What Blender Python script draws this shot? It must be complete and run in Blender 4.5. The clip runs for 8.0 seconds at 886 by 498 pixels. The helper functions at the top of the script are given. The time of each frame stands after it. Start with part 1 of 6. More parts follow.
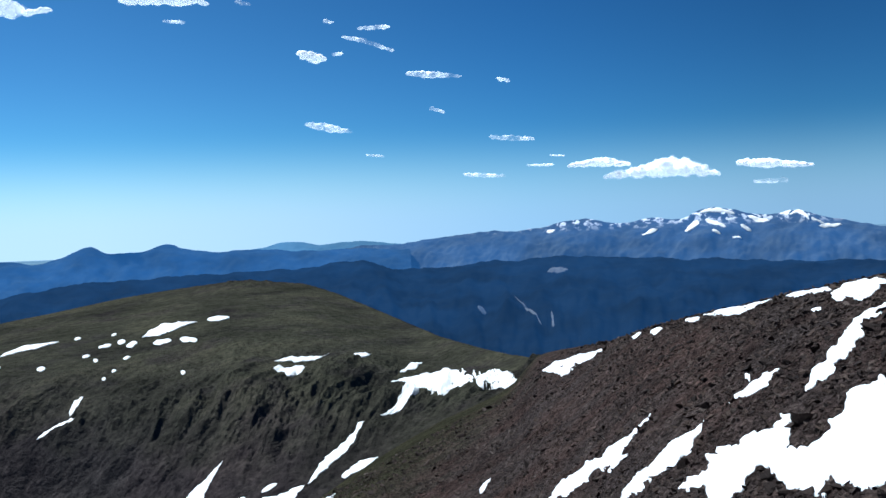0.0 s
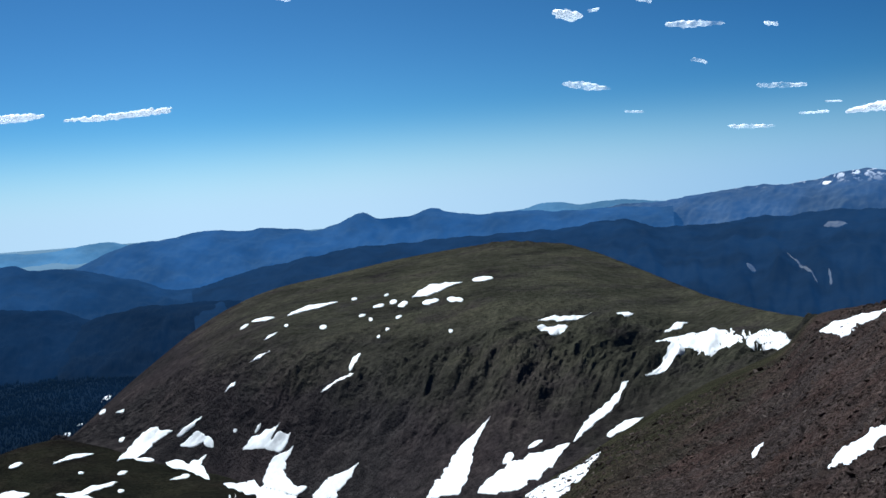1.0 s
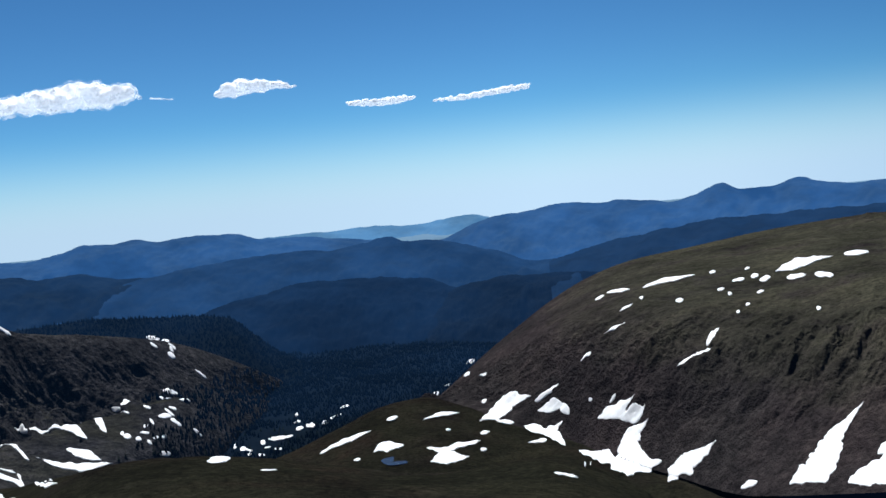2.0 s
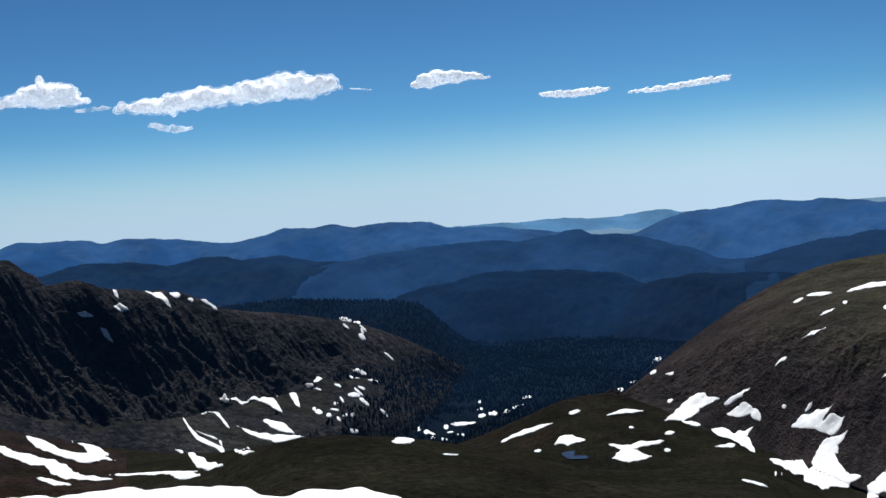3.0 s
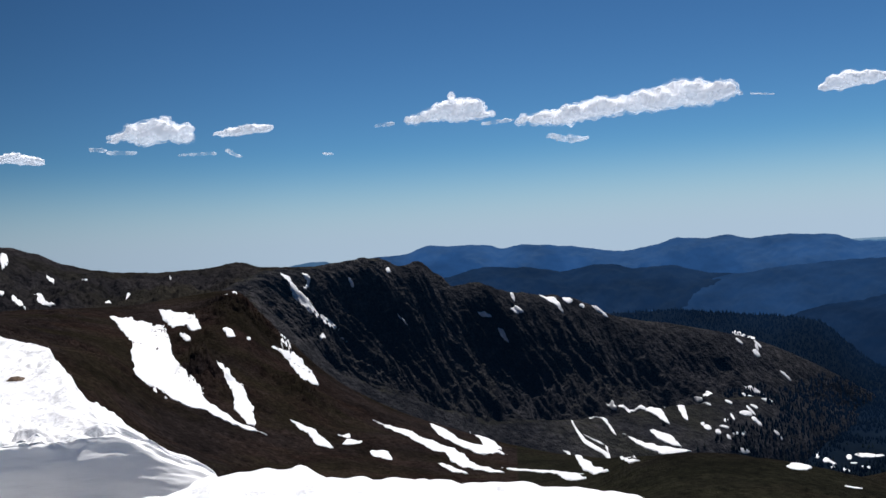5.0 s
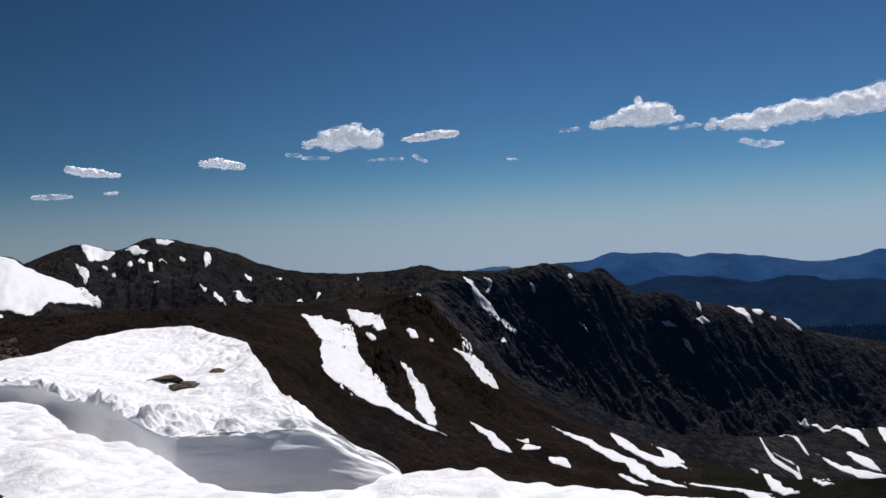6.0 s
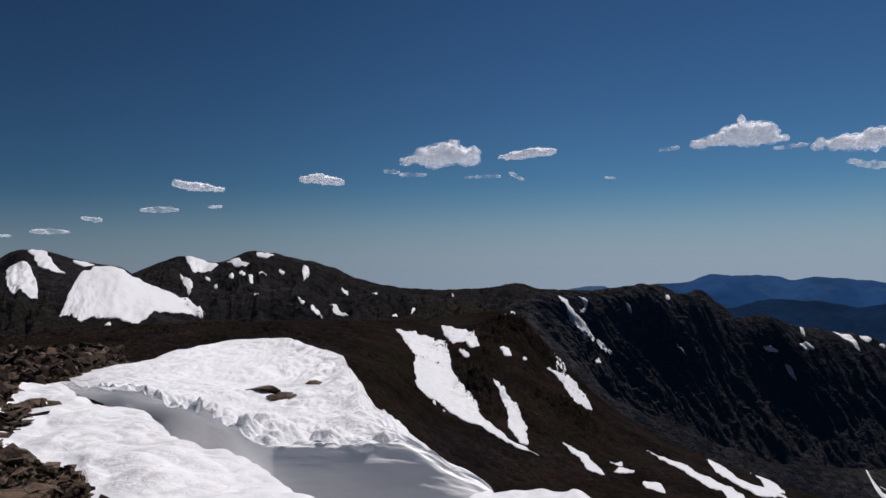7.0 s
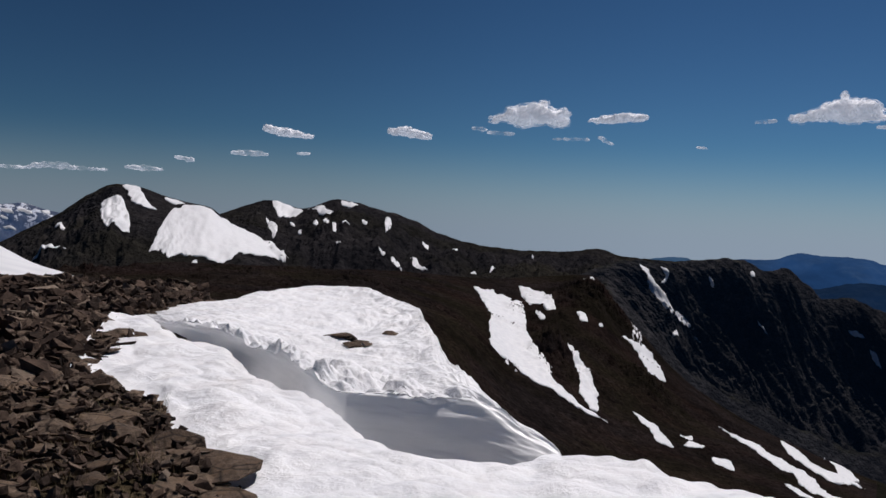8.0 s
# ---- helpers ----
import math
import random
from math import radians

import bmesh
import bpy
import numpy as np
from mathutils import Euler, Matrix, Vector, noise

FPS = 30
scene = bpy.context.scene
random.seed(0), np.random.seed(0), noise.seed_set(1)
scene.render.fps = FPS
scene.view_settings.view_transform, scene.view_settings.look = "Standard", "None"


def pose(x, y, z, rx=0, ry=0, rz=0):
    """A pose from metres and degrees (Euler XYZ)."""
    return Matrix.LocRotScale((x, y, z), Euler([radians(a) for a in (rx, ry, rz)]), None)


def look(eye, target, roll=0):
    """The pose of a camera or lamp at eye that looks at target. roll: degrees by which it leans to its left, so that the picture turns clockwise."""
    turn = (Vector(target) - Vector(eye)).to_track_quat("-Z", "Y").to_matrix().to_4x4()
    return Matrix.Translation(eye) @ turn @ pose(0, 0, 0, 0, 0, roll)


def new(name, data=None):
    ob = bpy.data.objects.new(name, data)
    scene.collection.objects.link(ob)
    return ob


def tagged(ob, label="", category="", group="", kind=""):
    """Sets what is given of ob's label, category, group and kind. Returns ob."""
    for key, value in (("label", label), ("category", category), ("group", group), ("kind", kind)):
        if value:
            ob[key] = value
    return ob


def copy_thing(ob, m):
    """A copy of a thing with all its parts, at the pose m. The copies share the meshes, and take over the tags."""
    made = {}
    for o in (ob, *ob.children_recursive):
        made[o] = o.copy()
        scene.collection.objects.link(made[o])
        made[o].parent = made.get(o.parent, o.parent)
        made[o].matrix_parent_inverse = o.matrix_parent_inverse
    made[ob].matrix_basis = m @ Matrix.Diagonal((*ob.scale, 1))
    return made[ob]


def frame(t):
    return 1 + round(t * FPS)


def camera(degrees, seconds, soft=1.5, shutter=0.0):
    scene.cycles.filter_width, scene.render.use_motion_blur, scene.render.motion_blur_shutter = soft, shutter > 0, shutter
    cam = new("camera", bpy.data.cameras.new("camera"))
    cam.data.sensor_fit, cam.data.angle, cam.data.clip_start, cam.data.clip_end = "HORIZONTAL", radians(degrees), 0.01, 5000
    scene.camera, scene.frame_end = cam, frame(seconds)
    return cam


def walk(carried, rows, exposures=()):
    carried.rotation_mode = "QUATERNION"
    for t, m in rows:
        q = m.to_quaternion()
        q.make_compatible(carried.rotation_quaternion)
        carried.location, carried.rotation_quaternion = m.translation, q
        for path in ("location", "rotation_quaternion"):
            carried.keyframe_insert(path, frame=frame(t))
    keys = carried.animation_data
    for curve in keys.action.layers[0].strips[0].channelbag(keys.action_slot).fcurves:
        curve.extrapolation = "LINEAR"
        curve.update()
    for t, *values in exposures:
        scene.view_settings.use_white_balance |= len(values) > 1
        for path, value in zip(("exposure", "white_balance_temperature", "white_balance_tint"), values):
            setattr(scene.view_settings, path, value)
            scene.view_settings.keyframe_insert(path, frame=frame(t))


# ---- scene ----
cam = camera(48.76, 8.0)
EYE = 1.6
ARM = 0.12          # the camera is held this far out from the turning body

# seconds, heading (leftwards from +y), tilt, lean
TURN = [
    (0.0, -0.00, -2.00, 2.48),
    (0.5, 5.86, -2.88, 4.56),
    (1.0, 15.13, -3.44, 4.47),
    (1.5, 29.57, -3.13, 4.13),
    (1.7, 32.71, -3.03, 4.75),
    (2.8, 43.66, -3.63, 4.68),
    (3.0, 46.90, -2.89, 4.02),
    (3.5, 54.87, -2.16, 4.90),
    (4.0, 59.69, -1.51, 4.84),
    (4.2, 61.03, -0.70, 6.18),
    (5.3, 72.91, -1.12, 2.79),
    (5.5, 74.80, -0.69, 3.70),
    (6.0, 80.31, -0.15, 2.18),
    (6.5, 84.22, 0.20, 1.51),
    (7.0, 85.88, 1.02, 1.05),
    (7.5, 86.88, 1.14, 0.96),
    (8.0, 90.67, -1.51, -2.73),
]
PATH = [(t, pose(-ARM * math.sin(radians(a)), ARM * math.cos(radians(a)), EYE, 90 + p, r, a)) for t, a, p, r in TURN]
walk(cam, PATH, exposures=[(0, 0.68, 5450, 3), (0.5, 0.50, 5500, 3), (1.0, 0.48, 5600, 4), (1.5, 0.58, 5800, 7), (3.0, 0.38, 6100, 9), (3.5, 0.38, 6200, 10), (4.0, 0.36, 6200, 11), (5.5, -0.02, 6200, 14), (7.0, -0.50, 6250, 17), (8.0, -0.54, 6300, 17)])

# ---- light ----
SUN_BEARING, SUN_HEIGHT = 58.0, 57.0


def bearing(az, d, z=0.0):
    a = radians(az)
    return Vector((-d * math.sin(a), d * math.cos(a), z))


world = bpy.data.worlds.new("sky")
scene.world = world
world.use_nodes = True
wn = world.node_tree.nodes
sky = wn.new("ShaderNodeTexSky")
sky.sky_type = "NISHITA"
sky.sun_disc = False
sky.sun_elevation = radians(SUN_HEIGHT)
sky.sun_rotation = radians(-SUN_BEARING)
sky.altitude = 3800
sky.air_density, sky.dust_density, sky.ozone_density = 1.0, 0.6, 2.0
wn["Background"].inputs["Strength"].default_value = 0.032
deep = wn.new("ShaderNodeGamma")
deep.inputs["Gamma"].default_value = 1.3
world.node_tree.links.new(sky.outputs["Color"], deep.inputs["Color"])
thin = wn.new("ShaderNodeMix")
thin.data_type, thin.blend_type = "RGBA", "MULTIPLY"
thin.inputs[0].default_value, thin.inputs[7].default_value = 1.0, (0.60, 0.93, 0.975, 1)
world.node_tree.links.new(deep.outputs["Color"], thin.inputs[6])
# whitish haze along the whole horizon
up = wn.new("ShaderNodeSeparateXYZ")
world.node_tree.links.new(wn.new("ShaderNodeTexCoord").outputs["Generated"], up.inputs["Vector"])
haze = wn.new("ShaderNodeMapRange")
haze.interpolation_type = "SMOOTHERSTEP"
haze.inputs["From Min"].default_value, haze.inputs["From Max"].default_value = -0.025, 0.10
haze.inputs["To Min"].default_value, haze.inputs["To Max"].default_value = 1.0, 0.0
world.node_tree.links.new(up.outputs["Z"], haze.inputs["Value"])
pale = wn.new("ShaderNodeMix")
pale.data_type = "RGBA"
pale.inputs[7].default_value = (12.9, 16.5, 19.4, 1)
world.node_tree.links.new(haze.outputs["Result"], pale.inputs[0])
world.node_tree.links.new(thin.outputs[2], pale.inputs[6])
# the sky is palest towards the plains and deepens on both sides of them
west = wn.new("ShaderNodeMath")
west.operation = "MULTIPLY"
west.inputs[1].default_value = -1
world.node_tree.links.new(up.outputs["X"], west.inputs[0])
toward = wn.new("ShaderNodeMath")
toward.operation = "ARCTAN2"
world.node_tree.links.new(west.outputs["Value"], toward.inputs[0])
world.node_tree.links.new(up.outputs["Y"], toward.inputs[1])
span = wn.new("ShaderNodeMapRange")
span.inputs["From Min"].default_value, span.inputs["From Max"].default_value = radians(-60), radians(140)
world.node_tree.links.new(toward.outputs["Value"], span.inputs["Value"])
around = wn.new("ShaderNodeValToRGB")
stops = around.color_ramp.elements
for spot, tone in ((-60, 0.56), (-20, 0.57), (-5, 0.72), (8, 0.86), (20, 0.97), (30, 1.0), (47, 0.92), (65, 0.89), (78, 0.85), (88, 0.76), (98, 0.64), (108, 0.57), (140, 0.56)):
    stop = stops[0] if spot == -60 else stops[len(stops) - 1] if spot == 140 else stops.new((spot + 60) / 200)
    clear = min(max((14 - spot) / 20, 0), 1)
    stop.color = (tone * (1 - 0.16 * clear), tone, tone * (1 + 0.14 * clear), 1)
world.node_tree.links.new(span.outputs["Result"], around.inputs["Fac"])
shaded = wn.new("ShaderNodeMix")
shaded.data_type, shaded.blend_type = "RGBA", "MULTIPLY"
shaded.inputs[0].default_value = 1.0
world.node_tree.links.new(pale.outputs[2], shaded.inputs[6])
world.node_tree.links.new(around.outputs["Color"], shaded.inputs[7])
world.node_tree.links.new(shaded.outputs[2], wn["Background"].inputs["Color"])

sun = new("sun", bpy.data.lights.new("sun", "SUN"))
sun.data.energy, sun.data.angle, sun.data.color = 5.0, radians(0.53), (1.0, 0.96, 0.90)
sun.matrix_world = look(bearing(SUN_BEARING, 100, 100 * math.tan(radians(SUN_HEIGHT))), (0, 0, 0))


# ---- noise and curves ----
PERM = np.random.RandomState(7).permutation(512)
PERM = np.concatenate([PERM, PERM, PERM])
GRAD = np.array([(math.cos(k * math.tau / 32), math.sin(k * math.tau / 32)) for k in range(32)])


def perlin(x, y):
    """Gradient noise over arrays, about -0.7 to 0.7."""
    xi, yi = np.floor(x).astype(int), np.floor(y).astype(int)
    xf, yf = x - xi, y - yi
    u, v = xf * xf * xf * (xf * (xf * 6 - 15) + 10), yf * yf * yf * (yf * (yf * 6 - 15) + 10)

    def corner(i, j):
        g = GRAD[PERM[PERM[(xi + i) % 512] + (yi + j) % 512] % 32]
        return g[..., 0] * (xf - i) + g[..., 1] * (yf - j)

    a = corner(0, 0) * (1 - u) + corner(1, 0) * u
    b = corner(0, 1) * (1 - u) + corner(1, 1) * u
    return a * (1 - v) + b * v


def fbm(x, y, size, octaves=5, gain=0.5, ridge=False):
    total, amp = 0.0, 1.0
    x, y = x / size + 31.7, y / size + 87.3
    for _ in range(octaves):
        n = perlin(x, y)
        total = total + amp * (0.5 - 2 * np.abs(n) if ridge else 1.4 * n)
        x, y, amp = x * 2.03 + 11.3, y * 2.03 + 5.9, amp * gain
    return total


def slopes(xs, ys):
    """Tangents of a monotone cubic through ys at xs, along the first axis."""
    h = np.diff(xs).reshape((-1,) + (1,) * (ys.ndim - 1))
    m = np.diff(ys, axis=0) / h
    t = np.zeros_like(ys)
    if len(ys) > 2:
        p = m[:-1] * m[1:]
        t[1:-1] = np.where(p > 0, 2 * p / np.where(np.abs(m[:-1] + m[1:]) < 1e-12, 1, m[:-1] + m[1:]), 0)
    t[0], t[-1] = m[0], m[-1]
    return t


def curve_at(xs, ys, q):
    """The monotone cubic through ys at xs, read at q (clamped to the ends)."""
    xs, ys, q = np.asarray(xs, float), np.asarray(ys, float), np.clip(q, xs[0], xs[-1])
    t = slopes(xs, ys)
    k = np.clip(np.searchsorted(xs, q, side="right") - 1, 0, len(xs) - 2)
    h = xs[k + 1] - xs[k]
    s = (q - xs[k]) / h
    if ys.ndim > 1:
        h, s = h[:, None], s[:, None]
    return ((2 * s**3 - 3 * s**2 + 1) * ys[k] + (s**3 - 2 * s**2 + s) * h * t[k]
            + (3 * s**2 - 2 * s**3) * ys[k + 1] + (s**3 - s**2) * h * t[k + 1])


def grid_mesh(name, x, y, z, material, smooth=True, wrap=False):
    """A mesh over a grid of points, rows by columns."""
    r, c = x.shape
    verts = np.stack([x, y, z], -1).reshape(-1, 3)
    i = np.arange(r * c).reshape(r, c)
    if wrap:
        i = np.concatenate([i, i[:, :1]], 1)
    faces = np.stack([i[:-1, :-1], i[:-1, 1:], i[1:, 1:], i[1:, :-1]], -1).reshape(-1, 4)
    me = bpy.data.meshes.new(name)
    me.vertices.add(len(verts))
    me.vertices.foreach_set("co", verts.astype(np.float32).ravel())
    me.loops.add(faces.size)
    me.loops.foreach_set("vertex_index", faces[:, ::-1].astype(np.int32).ravel())
    me.polygons.add(len(faces))
    me.polygons.foreach_set("loop_start", np.arange(0, faces.size, 4, dtype=np.int32))
    me.polygons.foreach_set("use_smooth", np.full(len(faces), smooth))
    me.update(calc_edges=True)
    me.materials.append(material)
    return me


def landform(name, guides, steps, columns, material, relief=None, span=None, smooth=True, push=None):
    """A stretch of land lofted over its guide lines, from the one nearest the summit to the farthest. A guide is a list of
    (bearing, distance, height angle from the eye); steps: rows between each two guides; relief(x, y, level) gives the metres of
    unevenness, level counting guides from 0; push(level, bearing) moves it outwards."""
    lo, hi = span or (max(g[0][0] for g in guides), min(g[-1][0] for g in guides))
    az = np.linspace(lo, hi, columns)
    ds, zs = [], []
    for g in guides:
        g = np.array(g, float)
        d = curve_at(g[:, 0], g[:, 1], az)
        ds.append(d)
        zs.append(EYE + (d - ARM) * np.tan(np.radians(curve_at(g[:, 0], g[:, 2], az))))
    level = np.concatenate([np.arange(n) / n + k for k, n in enumerate(steps)] + [[len(steps)]])
    ks = np.arange(len(guides))
    d, z = curve_at(ks, np.array(ds), level), curve_at(ks, np.array(zs), level)
    if push:
        d = d + push(np.repeat(level[:, None], columns, 1), np.repeat(az[None, :], len(level), 0))
    a = np.radians(az)[None, :]
    x, y = -d * np.sin(a), d * np.cos(a)
    if relief:
        z = z + relief(x, y, np.repeat(level[:, None], columns, 1), np.repeat(az[None, :], len(level), 0))
    return new(name, grid_mesh(name, x, y, z, material, smooth))


# ---- materials ----
GLOW = 0.74         # brightness of the haze put into the land's emission


def nodes_of(name):
    m = bpy.data.materials.new(name)
    m.use_nodes = True
    return m, m.node_tree.nodes, m.node_tree.links, m.node_tree.nodes["Principled BSDF"]


def noise_node(n, l, scale, detail=6, rough=0.6, stretch=None):
    co = n.new("ShaderNodeNewGeometry").outputs["Position"]
    if stretch:
        mp = n.new("ShaderNodeMapping")
        mp.inputs["Scale"].default_value = stretch
        l.new(co, mp.inputs["Vector"])
        co = mp.outputs["Vector"]
    t = n.new("ShaderNodeTexNoise")
    t.inputs["Scale"].default_value, t.inputs["Detail"].default_value, t.inputs["Roughness"].default_value = scale, detail, rough
    l.new(co, t.inputs["Vector"])
    return t.outputs["Fac"]


def ramp_node(n, l, fac, stops):
    r = n.new("ShaderNodeValToRGB")
    el = r.color_ramp.elements
    while len(el) < len(stops):
        el.new(0.5)
    for e, (p, c) in zip(el, stops):
        e.position, e.color = p, (*c, 1)
    l.new(fac, r.inputs["Fac"])
    return r.outputs["Color"]


def mix_node(n, l, fac, a, b, mode="MIX"):
    m = n.new("ShaderNodeMix")
    m.data_type, m.blend_type = "RGBA", mode
    for sock, v in ((m.inputs[0], fac), (m.inputs[6], a), (m.inputs[7], b)):
        if isinstance(v, (int, float)):
            sock.default_value = v
        elif isinstance(v, tuple):
            sock.default_value = (*v, 1)
        else:
            l.new(v, sock)
    return m.outputs[2]


def bump_node(n, l, p, height, strength, distance):
    b = n.new("ShaderNodeBump")
    b.inputs["Strength"].default_value, b.inputs["Distance"].default_value = strength, distance
    l.new(height, b.inputs["Height"])
    l.new(b.outputs["Normal"], p.inputs["Normal"])


def rise_node(n, l, lo, hi, ragged):
    """0 at the height lo to 1 at hi, with a boundary that wanders by the given metres."""
    spot = n.new("ShaderNodeSeparateXYZ")
    l.new(n.new("ShaderNodeNewGeometry").outputs["Position"], spot.inputs["Vector"])
    wander = n.new("ShaderNodeMath")
    wander.operation = "MULTIPLY_ADD"
    l.new(noise_node(n, l, 1 / (2.2 * ragged), 7, 0.62), wander.inputs[0])
    wander.inputs[1].default_value = ragged * 4
    l.new(spot.outputs["Z"], wander.inputs[2])
    span = n.new("ShaderNodeMapRange")
    span.inputs["From Min"].default_value, span.inputs["From Max"].default_value = lo + 2 * ragged, hi + 2 * ragged
    l.new(wander.outputs[0], span.inputs["Value"])
    return span.outputs["Result"]


def stone_node(n, l, size, lo, hi, stretch=(1, 1, 1)):
    """Loose stones: a tone of its own for each, and the gaps between them."""
    mp = n.new("ShaderNodeMapping")
    mp.inputs["Scale"].default_value = stretch
    l.new(n.new("ShaderNodeNewGeometry").outputs["Position"], mp.inputs["Vector"])
    v = n.new("ShaderNodeTexVoronoi")
    v.inputs["Scale"].default_value, v.inputs["Detail"].default_value, v.inputs["Roughness"].default_value = 1 / size, 2.0, 0.7
    l.new(mp.outputs["Vector"], v.inputs["Vector"])
    one = n.new("ShaderNodeSeparateColor")
    l.new(v.outputs["Color"], one.inputs["Color"])
    return ramp_node(n, l, one.outputs["Red"], [(0.12, (lo,) * 3), (0.5, (0.95,) * 3), (0.92, (hi,) * 3)]), v.outputs["Distance"]


def earth(name, dark, light, size, patch=None, patch_size=300, rough=0.95, bump=0.6, stretch=None, cover=(0.45, 0.6), speck=(0.45, 1.5), turf=None, haze_glow=0.0, rise=None, stones=None, tint=None):
    """Ground of stones and thin soil, with patches of another growth."""
    m, n, l, p = nodes_of(name)
    fine = noise_node(n, l, 1 / size, 10, 0.7, stretch)
    grain = noise_node(n, l, 3.1 / size, 8, 0.75)
    col = ramp_node(n, l, fine, [(0.3, dark), (0.72, light)])
    if tint:
        col = mix_node(n, l, ramp_node(n, l, noise_node(n, l, 1 / (size * 11), 7, 0.65), [(0.42, (0, 0, 0)), (0.6, (0.85,) * 3)]), col, mix_node(n, l, 1.0, col, tint, "MULTIPLY"))
    bare = None
    if patch:
        big = noise_node(n, l, 1 / patch_size, 8, 0.6)
        fac = ramp_node(n, l, big, [(cover[0], (0, 0, 0)), (cover[1], (1, 1, 1))])
        if turf:
            flatness = n.new("ShaderNodeSeparateXYZ")
            l.new(n.new("ShaderNodeNewGeometry").outputs["Normal"], flatness.inputs["Vector"])
            fac = mix_node(n, l, ramp_node(n, l, flatness.outputs["Z"], [(turf[0], (0.12,) * 3), (turf[1], (1, 1, 1))]), (0, 0, 0), fac)
        if rise:
            fac = mix_node(n, l, 1.0, fac, rise_node(n, l, *rise), "MULTIPLY")
        green = ramp_node(n, l, fine, [(0.3, tuple(c * 0.5 for c in patch)), (0.7, tuple(c * 1.1 for c in patch))])
        col = mix_node(n, l, fac, col, green)
        bare = fac
    specks = ramp_node(n, l, grain, [(0.36, (speck[0],) * 3), (0.5, (1, 1, 1)), (0.66, (speck[1],) * 3)])
    col = mix_node(n, l, 1.0, col, specks, "MULTIPLY")
    blotch = noise_node(n, l, 1 / (size * 6.5), 5, 0.6)
    col = mix_node(n, l, 1.0, col, ramp_node(n, l, blotch, [(0.32, (0.62,) * 3), (0.5, (1, 1, 1)), (0.7, (1.38, 1.34, 1.28))]), "MULTIPLY")
    both = n.new("ShaderNodeMath")
    both.operation = "MULTIPLY_ADD"
    l.new(grain, both.inputs[0])
    both.inputs[1].default_value = 0.5
    l.new(fine, both.inputs[2])
    relief = both.outputs[0]
    if stones:
        tone, gap = stone_node(n, l, *stones)
        many = mix_node(n, l, 1.0, col, tone, "MULTIPLY")
        col = many if bare is None else mix_node(n, l, mix_node(n, l, 0.75, (0, 0, 0), bare), many, col)
        lumps = n.new("ShaderNodeMath")
        lumps.operation = "MULTIPLY_ADD"
        l.new(gap, lumps.inputs[0])
        lumps.inputs[1].default_value = -0.55
        l.new(relief, lumps.inputs[2])
        relief = lumps.outputs[0]
    l.new(col, p.inputs["Base Color"])
    # faint blue haze over the ground, painted as emission
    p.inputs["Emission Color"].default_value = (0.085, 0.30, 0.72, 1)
    p.inputs["Emission Strength"].default_value = haze_glow * GLOW
    p.inputs["Roughness"].default_value = rough
    p.inputs["Specular IOR Level"].default_value = 0.0
    bump_node(n, l, p, relief, bump, size * 1.3)
    return m


def distance(name, forest, haze_glow, strength, size=60, snowline=None):
    """Far forested land; blue haze over the distance is put into its emission."""
    m, n, l, p = nodes_of(name)
    fine = noise_node(n, l, 1 / size, 8, 0.65)
    col = ramp_node(n, l, fine, [(0.35, tuple(c * 0.5 for c in forest)), (0.7, forest)])
    if snowline:
        high = n.new("ShaderNodeSeparateXYZ")
        l.new(n.new("ShaderNodeNewGeometry").outputs["Position"], high.inputs["Vector"])
        rise = n.new("ShaderNodeMapRange")
        rise.inputs["From Min"].default_value, rise.inputs["From Max"].default_value = snowline
        l.new(high.outputs["Z"], rise.inputs["Value"])
        drift = ramp_node(n, l, noise_node(n, l, 1 / 34, 6, 0.65, (1, 1, 0.5)), [(0.52, (0, 0, 0)), (0.57, (1, 1, 1))])
        col = mix_node(n, l, mix_node(n, l, 1.0, drift, rise.outputs["Result"], "MULTIPLY"), col, (0.80, 0.81, 0.83))
    l.new(col, p.inputs["Base Color"])
    p.inputs["Roughness"].default_value = 1.0
    p.inputs["Specular IOR Level"].default_value = 0.0
    # haze painted as emission, its tone varied at random
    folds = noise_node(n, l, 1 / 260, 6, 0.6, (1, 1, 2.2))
    l.new(mix_node(n, l, ramp_node(n, l, folds, [(0.38, (0, 0, 0)), (0.62, (1, 1, 1))]), tuple(c * 0.78 for c in haze_glow), tuple(c * 1.12 for c in haze_glow)), p.inputs["Emission Color"])
    # the painted haze can brighten with distance from the summit
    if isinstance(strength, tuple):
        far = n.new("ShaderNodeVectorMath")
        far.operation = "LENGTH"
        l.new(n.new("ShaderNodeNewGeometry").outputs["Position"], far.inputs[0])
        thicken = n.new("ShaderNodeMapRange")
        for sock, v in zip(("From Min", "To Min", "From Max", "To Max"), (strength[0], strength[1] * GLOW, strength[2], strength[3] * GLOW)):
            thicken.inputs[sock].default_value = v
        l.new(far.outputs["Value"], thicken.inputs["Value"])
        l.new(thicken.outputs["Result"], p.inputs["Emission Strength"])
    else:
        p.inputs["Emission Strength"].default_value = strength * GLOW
    return m


SNOW, sn, sl, sp = nodes_of("old_snow")
sfine = noise_node(sn, sl, 0.25, 8, 0.6)
sl.new(ramp_node(sn, sl, sfine, [(0.3, (0.68, 0.69, 0.71)), (0.7, (0.84, 0.84, 0.84))]), sp.inputs["Base Color"])
sp.inputs["Roughness"].default_value = 0.6

